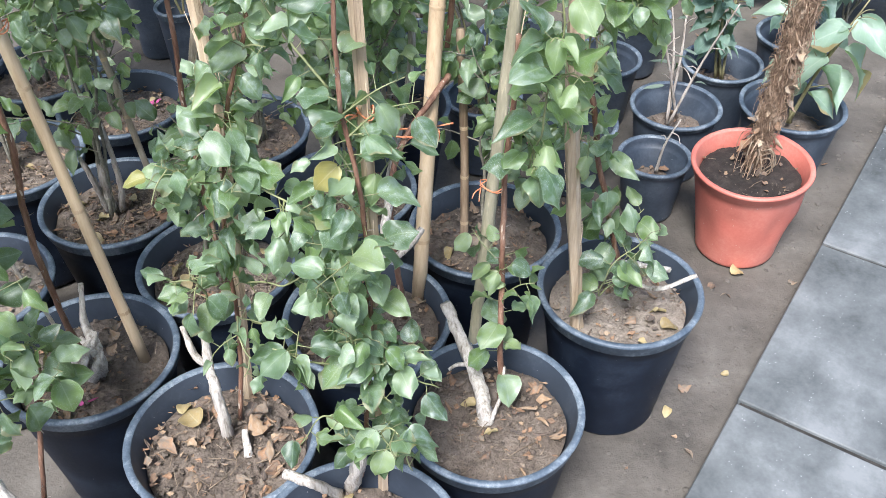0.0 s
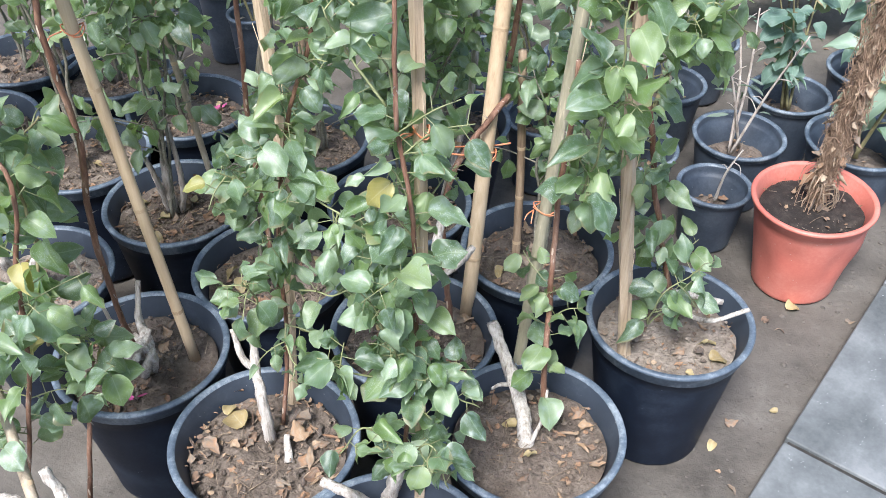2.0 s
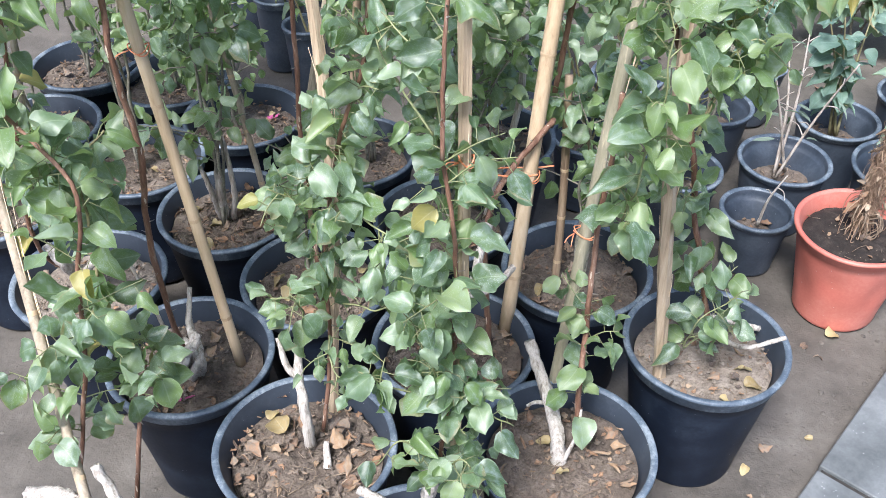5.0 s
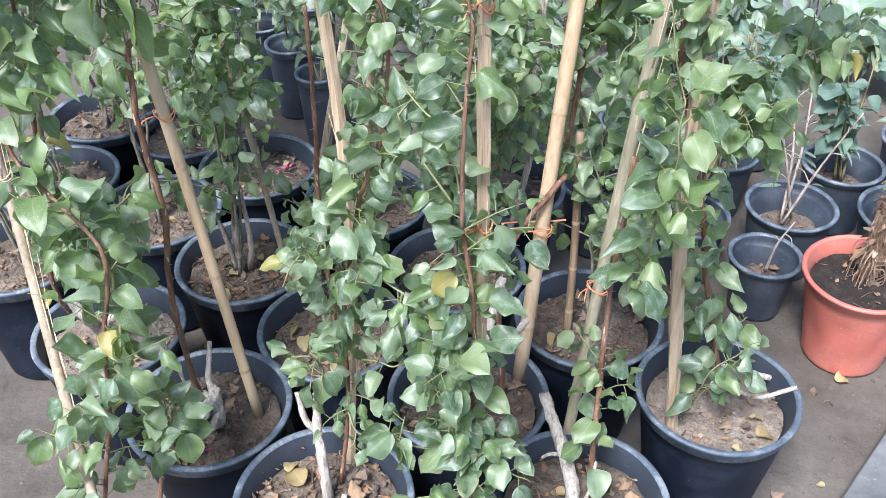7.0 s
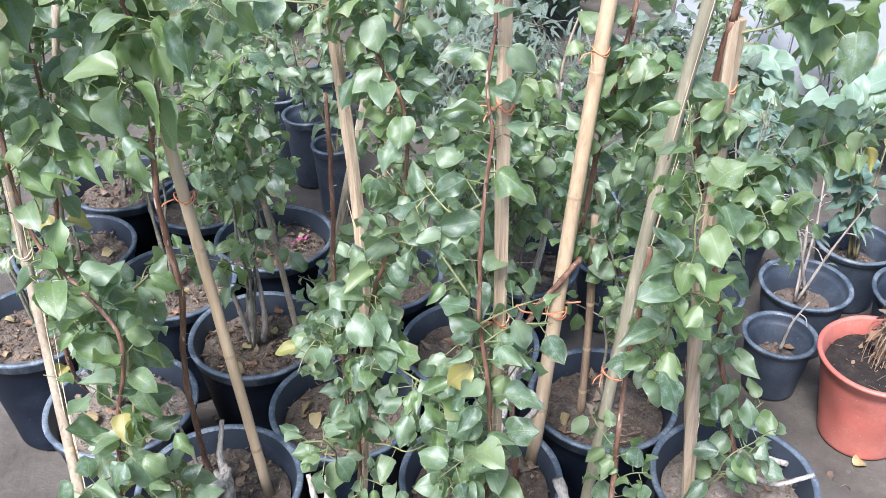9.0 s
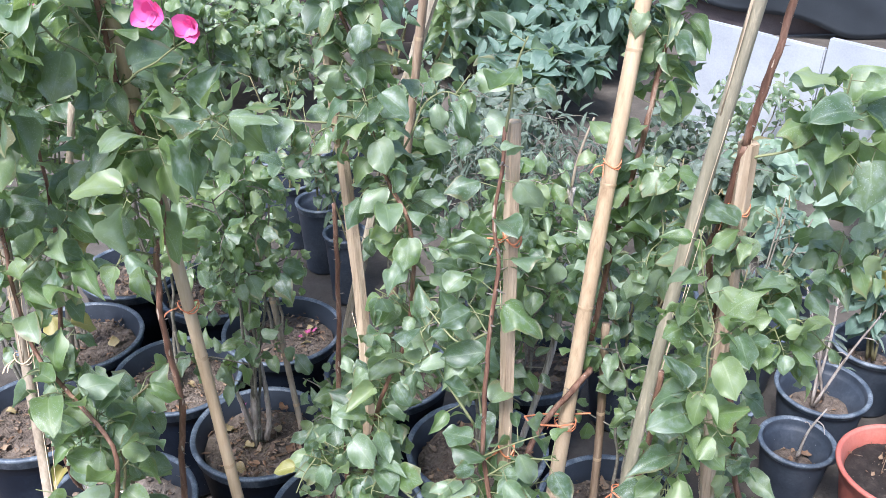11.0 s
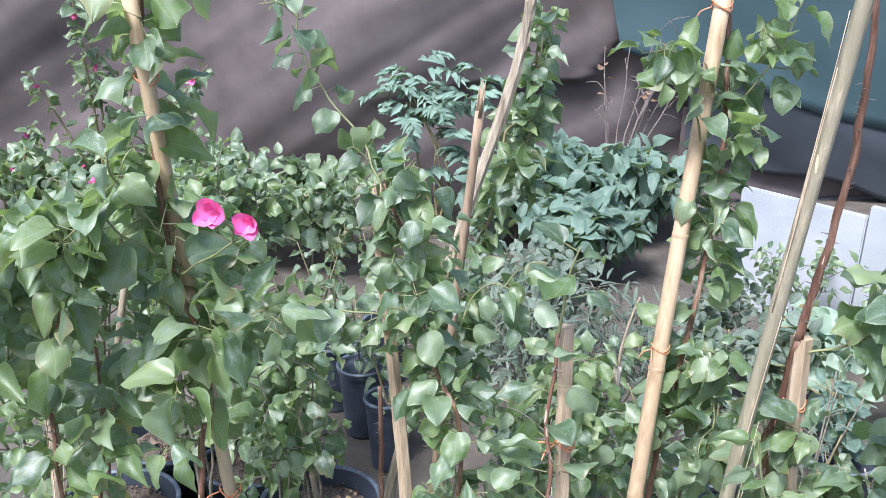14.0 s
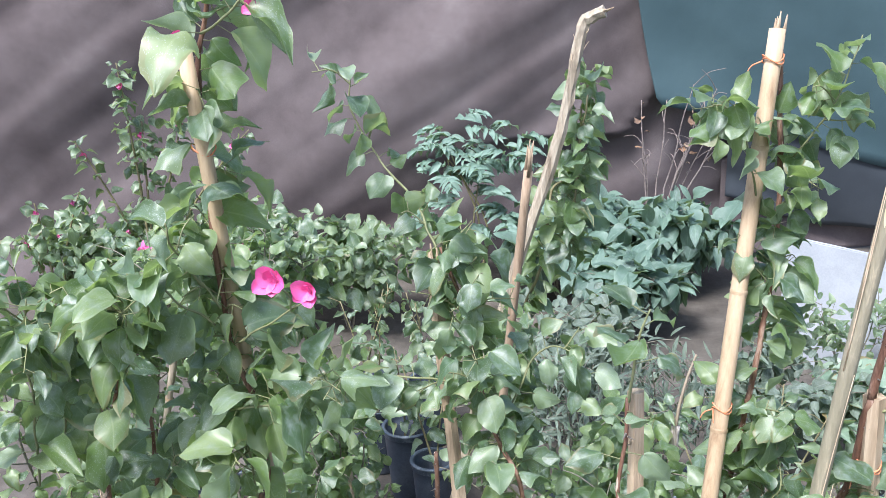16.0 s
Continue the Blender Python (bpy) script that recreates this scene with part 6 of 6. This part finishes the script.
def sprigs(at, tops, label, seed, size=0.06, material=None, flower=False):
    """A tall thin shrub of a few long arching shoots."""
    rg = random.Random(seed)
    thing = empty("shrub", (at[0], at[1], 0.0), label, "shrub", "fence shrubs")
    poses = []
    for x, y, z in tops:
        line = spline(((rg.uniform(-.05, .05), 0, 0), (0.3 * (x - at[0]), 0.3 * (y - at[1]), z * 0.5), (0.75 * (x - at[0]), 0.75 * (y - at[1]), z * 0.85), (x - at[0], y - at[1], z)), 8)
        bm = bmesh.new()
        tube(bm, line, 0.008, 0.003, 6)
        part("stem", bm, M_TWIG, thing)
        poses += [m for m, _, _ in sprout(line, rg, 0.032, size, 0.35, 1.0)]
        for tw in twigs(line, rg, 0.15, 0.14, 0.3, 0.9):
            poses += [m for m, _, _ in sprout(tw, rg, 0.028, size * 0.9, 0.1, 1.0)]
        if flower:
            ms = [facing(line[-6], Vector((math.cos(q), -0.4, math.sin(q))), Vector((0, -1, 0.2)), 0.028) for q in (0.3, 1.8, 3.3, 4.8)]
            joined_leaves("blossom", PETAL, ms, M_PETAL, thing, "small magenta blossom")
    joined_leaves("foliage", MIDDLE, poses, material or M_LEAF, thing)
    return thing


sprigs((-2.763, 4.201, 0.152), ((-2.764, 4.101, 1.381), (-3.013, 4.026, 1.008), (-2.486, 4.234, 1.148), (-2.202, 4.320, 1.022), (-2.734, 4.210, 1.093)), "tall climber with long arching shoots against the cloth", 96, 0.065, None, True)
sprigs((-3.137, 3.889, 0.119), ((-3.115, 3.796, 0.745), (-2.900, 3.860, 0.792), (-3.194, 3.772, 0.576)), "flowering climber with low arching shoots", 97, 0.065, None, True)


def feathery(at, base, fronds, label, seed):
    """A shrub of feathery compound leaves: each frond a stalk with paired leaflets."""
    rg = random.Random(seed)
    thing = empty("shrub", (at[0], at[1], 0.0), label, "shrub", "fence shrubs")
    stem = bmesh.new()
    poses = []
    for k in range(4):
        tube(stem, spline(((rg.uniform(-.03, .03), 0, 0), (rg.uniform(-.1, .1), 0, base * 0.6), (rg.uniform(-.2, .2), rg.uniform(-.1, .1), base * 1.25)), 6), 0.009, 0.004, 6)
    part("stem", stem, M_TWIG, thing)
    for k in range(fronds):
        a, z = rg.uniform(0, 6.28), base * rg.uniform(0.55, 1.45)
        p = Vector((0.22 * rg.uniform(-1, 1), 0.12 * rg.uniform(-1, 1), z))
        w = Vector((math.cos(a), 0.5 * math.sin(a), rg.uniform(0.0, 0.5))).normalized()
        ln = rg.uniform(0.14, 0.24)
        line = spline((p, p + w * ln * 0.6, p + w * ln + Vector((0, 0, -0.05))), 5)
        side = w.cross(Vector((0, 0, 1))).normalized()
        for q in range(7):
            f = (q + 1) / 7 * (len(line) - 1)
            i = min(int(f), len(line) - 2)
            c = line[i].lerp(line[i + 1], f - i)
            for s in (-1, 1):
                poses.append(facing(c, side * s + w * 0.7 + Vector((rg.gauss(0, .25), rg.gauss(0, .25), rg.gauss(-0.2, .25))), Vector((rg.gauss(0, .4), -0.6, 1)), rg.uniform(0.062, 0.092) * (1.1 - 0.4 * q / 7)))
    joined_leaves("foliage", [leaf_arrays(6, 4, w, 0.4, 0.3, 0.5, 0.6, k) for k, w in enumerate((0.42, 0.50, 0.36))], poses, M_FEATHER, thing)
    return thing


feathery((-1.186, 4.924, 0.322), 0.66, 46, "feathery blue-green shrub with compound leaves against the cloth", 83)
rear_shrub((-0.35, 2.64), 0.55, 0.26, 460, 87, "grey-green narrow-leaved shrub in a small pot", M_GREY, SLIM, 0.05, base=0.16, trunks=6)
rear_shrub((-0.08, 2.76), 0.50, 0.26, 460, 88, "grey-green shrub with fine leaves", M_GREY, SLIM, 0.05, base=0.16, trunks=6)
rear_shrub((0.30, 3.30), 0.42, 0.36, 600, 89, "low grey-green ground shrub", M_GREY, FAR, 0.05, group="fence shrubs", base=0.0, trunks=6)
rear_shrub((-0.45, 3.30), 0.55, 0.40, 800, 90, "grey-green shrub in the middle ground", M_GREY, FAR, 0.055, group="fence shrubs", base=0.0, trunks=6)
rear_shrub((0.62, 3.20), 0.38, 0.26, 90, 91, "broad pale-leaved plant on the ground", M_PALE, NEAR[:3], 0.11, group="fence shrubs", base=0.0, trunks=4)
rear_shrub((1.05, 3.25), 0.36, 0.26, 90, 92, "broad pale-leaved plant beside the boards", M_PALE, NEAR[:3], 0.11, group="fence shrubs", base=0.0, trunks=4)
rear_shrub((1.45, 3.05), 0.42, 0.30, 300, 93, "bluish leafy plant by the paving", M_BLUE, NEAR[:3], 0.08, group="fence shrubs", base=0.0, trunks=5)


rear_shrub((0.62, 3.80), 0.50, 0.26, 130, 94, "thin weedy shrub before the boards", M_LEAF, FAR, 0.045, group="fence shrubs", base=0.0, trunks=5)
rear_shrub((0.95, 3.62), 0.42, 0.24, 90, 98, "thin weedy plant before the boards", M_LEAF, FAR, 0.045, group="fence shrubs", base=0.0, trunks=5)


def dry_weeds(at, seed):
    rg = random.Random(seed)
    thing = empty("dry_weeds", at, "tall pale dry weed stalks with a few withered leaves", "weeds", "fence shrubs")
    poses = []
    for k in range(10):
        a, h = rg.uniform(-0.6, 0.6), rg.uniform(0.75, 1.42)
        top = Vector((0.10 + 0.52 * math.sin(a) + 0.06 * k / 10, rg.uniform(-0.1, 0.1), h * math.cos(a)))
        line = spline(((rg.uniform(-.10, .10), rg.uniform(-.05, .05), 0), (top.x * 0.30, top.y * 0.3, top.z * 0.42), (top.x * 0.68, top.y * 0.7, top.z * 0.75), tuple(top)), 6)
        line = [p + 0.012 * noise.noise_vector(p * 7 + Vector((k * 3.0, 0, 0))) for p in line]
        bm = bmesh.new()
        tube(bm, line, 0.0060, 0.0024, 5, 0.2)
        for tw in twigs(line, rg, 0.16, 0.15, 0.4, 1.0, 1.0):
            tube(bm, tw, 0.0030, 0.0014, 4, cap=False)
        if k % 3 == 0:
            poses += [m for m, _, _ in sprout(line, rg, 0.06, 0.055, 0.6, 1.0)]
        part("stalk", bm, M_WEED, thing)
    joined_leaves("withered_leaves", CRUMPLED, poses, M_DRY, thing)
    return thing


dry_weeds((-0.235, 5.330, 0.0), 95)


# ---- crumbs of earth ----
def crumbs(count, seed):
    rg = random.Random(seed)
    vs, fs = [], []
    form = [(math.cos(q), math.sin(q), h) for h, t in ((0.0, 0.0), (0.55, 0.6)) for q in (t, t + 1.26, t + 2.51, t + 3.77, t + 5.03)] + [(0, 0, 0.85)]
    form = [(x * (0.7 if 0.1 < h < 0.8 else 1.0), y * (0.7 if 0.1 < h < 0.8 else 1.0), h) for x, y, h in form]
    sides = [(i, (i + 1) % 5, 5 + i) for i in range(5)] + [((i + 1) % 5, 5 + (i + 1) % 5, 5 + i) for i in range(5)] + [(5 + i, 5 + (i + 1) % 5, 10) for i in range(5)]
    for k in range(count):
        if k % 2:
            q = EDGE + ALONG * rg.uniform(-0.6, 2.2) - ACROSS * abs(rg.gauss(0.0, 0.12))
        else:
            q = Vector((rg.uniform(-1.4, 1.1), rg.uniform(0.6, 2.8), 0))
        s = 0.0016 + 0.0070 * rg.random() ** 4
        o = len(vs)
        turn = Euler((0, 0, rg.uniform(0, 6.28))).to_matrix()
        for f in form:
            v = turn @ Vector([c * s * rg.uniform(0.7, 1.2) for c in f])
            vs.append((q.x + v.x, q.y + v.y, ground_height(q.x, q.y) - 0.1 * s + 0.6 * v.z))
        fs += [tuple(o + i for i in t) for t in sides]
    me = bpy.data.meshes.new("earth_crumbs")
    me.from_pydata(vs, [], fs)
    me.materials.append(M_GROUND)
    return tagged(new("earth_crumbs", me), "small crumbs of dark earth on the ground", "earth", kind="stuff")


crumbs(1700, 21)


# ---- loose leaves on the ground ----
rg = random.Random(5)
for k, p in enumerate(((0.720, 1.701, 0.000), (0.511, 1.325, 0.000), (0.632, 1.372, 0.000), (0.668, 1.899, -0.000), (0.478, 1.273, 0.000))):
    ob = new("fallen_leaf", FALLEN_MESHES[k % 4] if k != 1 else DRY_MESHES[3])
    ob.matrix_basis = facing(Vector((p[0], p[1], ground_height(p[0], p[1]) + 0.010)), Vector((rg.uniform(-1, 1), rg.uniform(-.4, .4), 0)), Vector((rg.uniform(-.2, .2), -0.2, 1)), (0.045, 0.032, 0.016, 0.02, 0.025)[k])
    tagged(ob, "small yellow leaf fallen on the bare earth", "leaf", "fallen leaves")
def lying(mesh, name, at, size, label, seed, category="leaf"):
    """A leaf or petal lying where it fell."""
    q = random.Random(seed)
    ob = new(name, mesh)
    ob.matrix_basis = facing(Vector(at), Vector((q.uniform(-1, 1), q.uniform(-1, 1), 0.05)), Vector((q.uniform(-.25, .25), -0.2, 1)), size)
    return tagged(ob, label, category, "fallen leaves")


lying(FALLEN_MESHES[2], "fallen_leaf", (-0.416, 0.999, 0.300), 0.050, "pale yellow round leaf lying on the soil", 1)
for k, p in enumerate(((-0.322, 1.035, 0.300), (-0.304, 0.976, 0.298), (-0.287, 0.941, 0.298), (-0.456, 0.953, 0.298), (-0.431, 1.075, 0.298), (0.163, 1.010, 0.300), (0.162, 1.029, 0.300))):
    lying(DRY_MESHES[(k * 3) % 8], "dry_leaf", p, 0.042 if k < 6 else 0.034, "large curled brown dry leaf on the soil", 10 + k)
for k, p in enumerate(((-0.620, 1.047, 0.298), (-0.625, 1.040, 0.298), (-0.758, 1.999, 0.300), (-0.747, 2.015, 0.300), (-0.728, 2.032, 0.300), (-0.799, 1.704, 0.300))):
    lying(WILTED_MESHES[(k * 3 + 2) % 8], "fallen_petal", p, 0.020, "magenta petal fallen on the soil", 20 + k, "petal")
twine = bmesh.new()
tube(twine, spline(((-0.099, 1.360, 0.653), (-0.083, 1.350, 0.648), (-0.039, 1.360, 0.641), (-0.009, 1.370, 0.642)), 6), 0.0018, 0.0018, 5)
tube(twine, spline(((-0.099, 1.360, 0.653), (-0.065, 1.400, 0.631), (-0.014, 1.420, 0.623), (0.019, 1.420, 0.630)), 6), 0.0018, 0.0018, 5)
tagged(part("twine", twine, M_TIE), "orange twine looped from pole to stem", "plant tie", "plant ties")
ms = []
for k in range(260):
    x, y = rg.uniform(-1.6, 1.2), rg.uniform(0.5, 3.2)
    ms.append(facing(Vector((x, y, ground_height(x, y) + 0.006)), Vector((rg.gauss(0, 1), rg.gauss(0, 1), 0)), Vector((rg.gauss(0, .4), rg.gauss(0, .4), 1)), rg.uniform(0.010, 0.030)))
tagged(joined_leaves("ground_litter", CRUMPLED, ms, M_DRY), "thin scatter of dry leaf bits on the earth", "leaf litter")
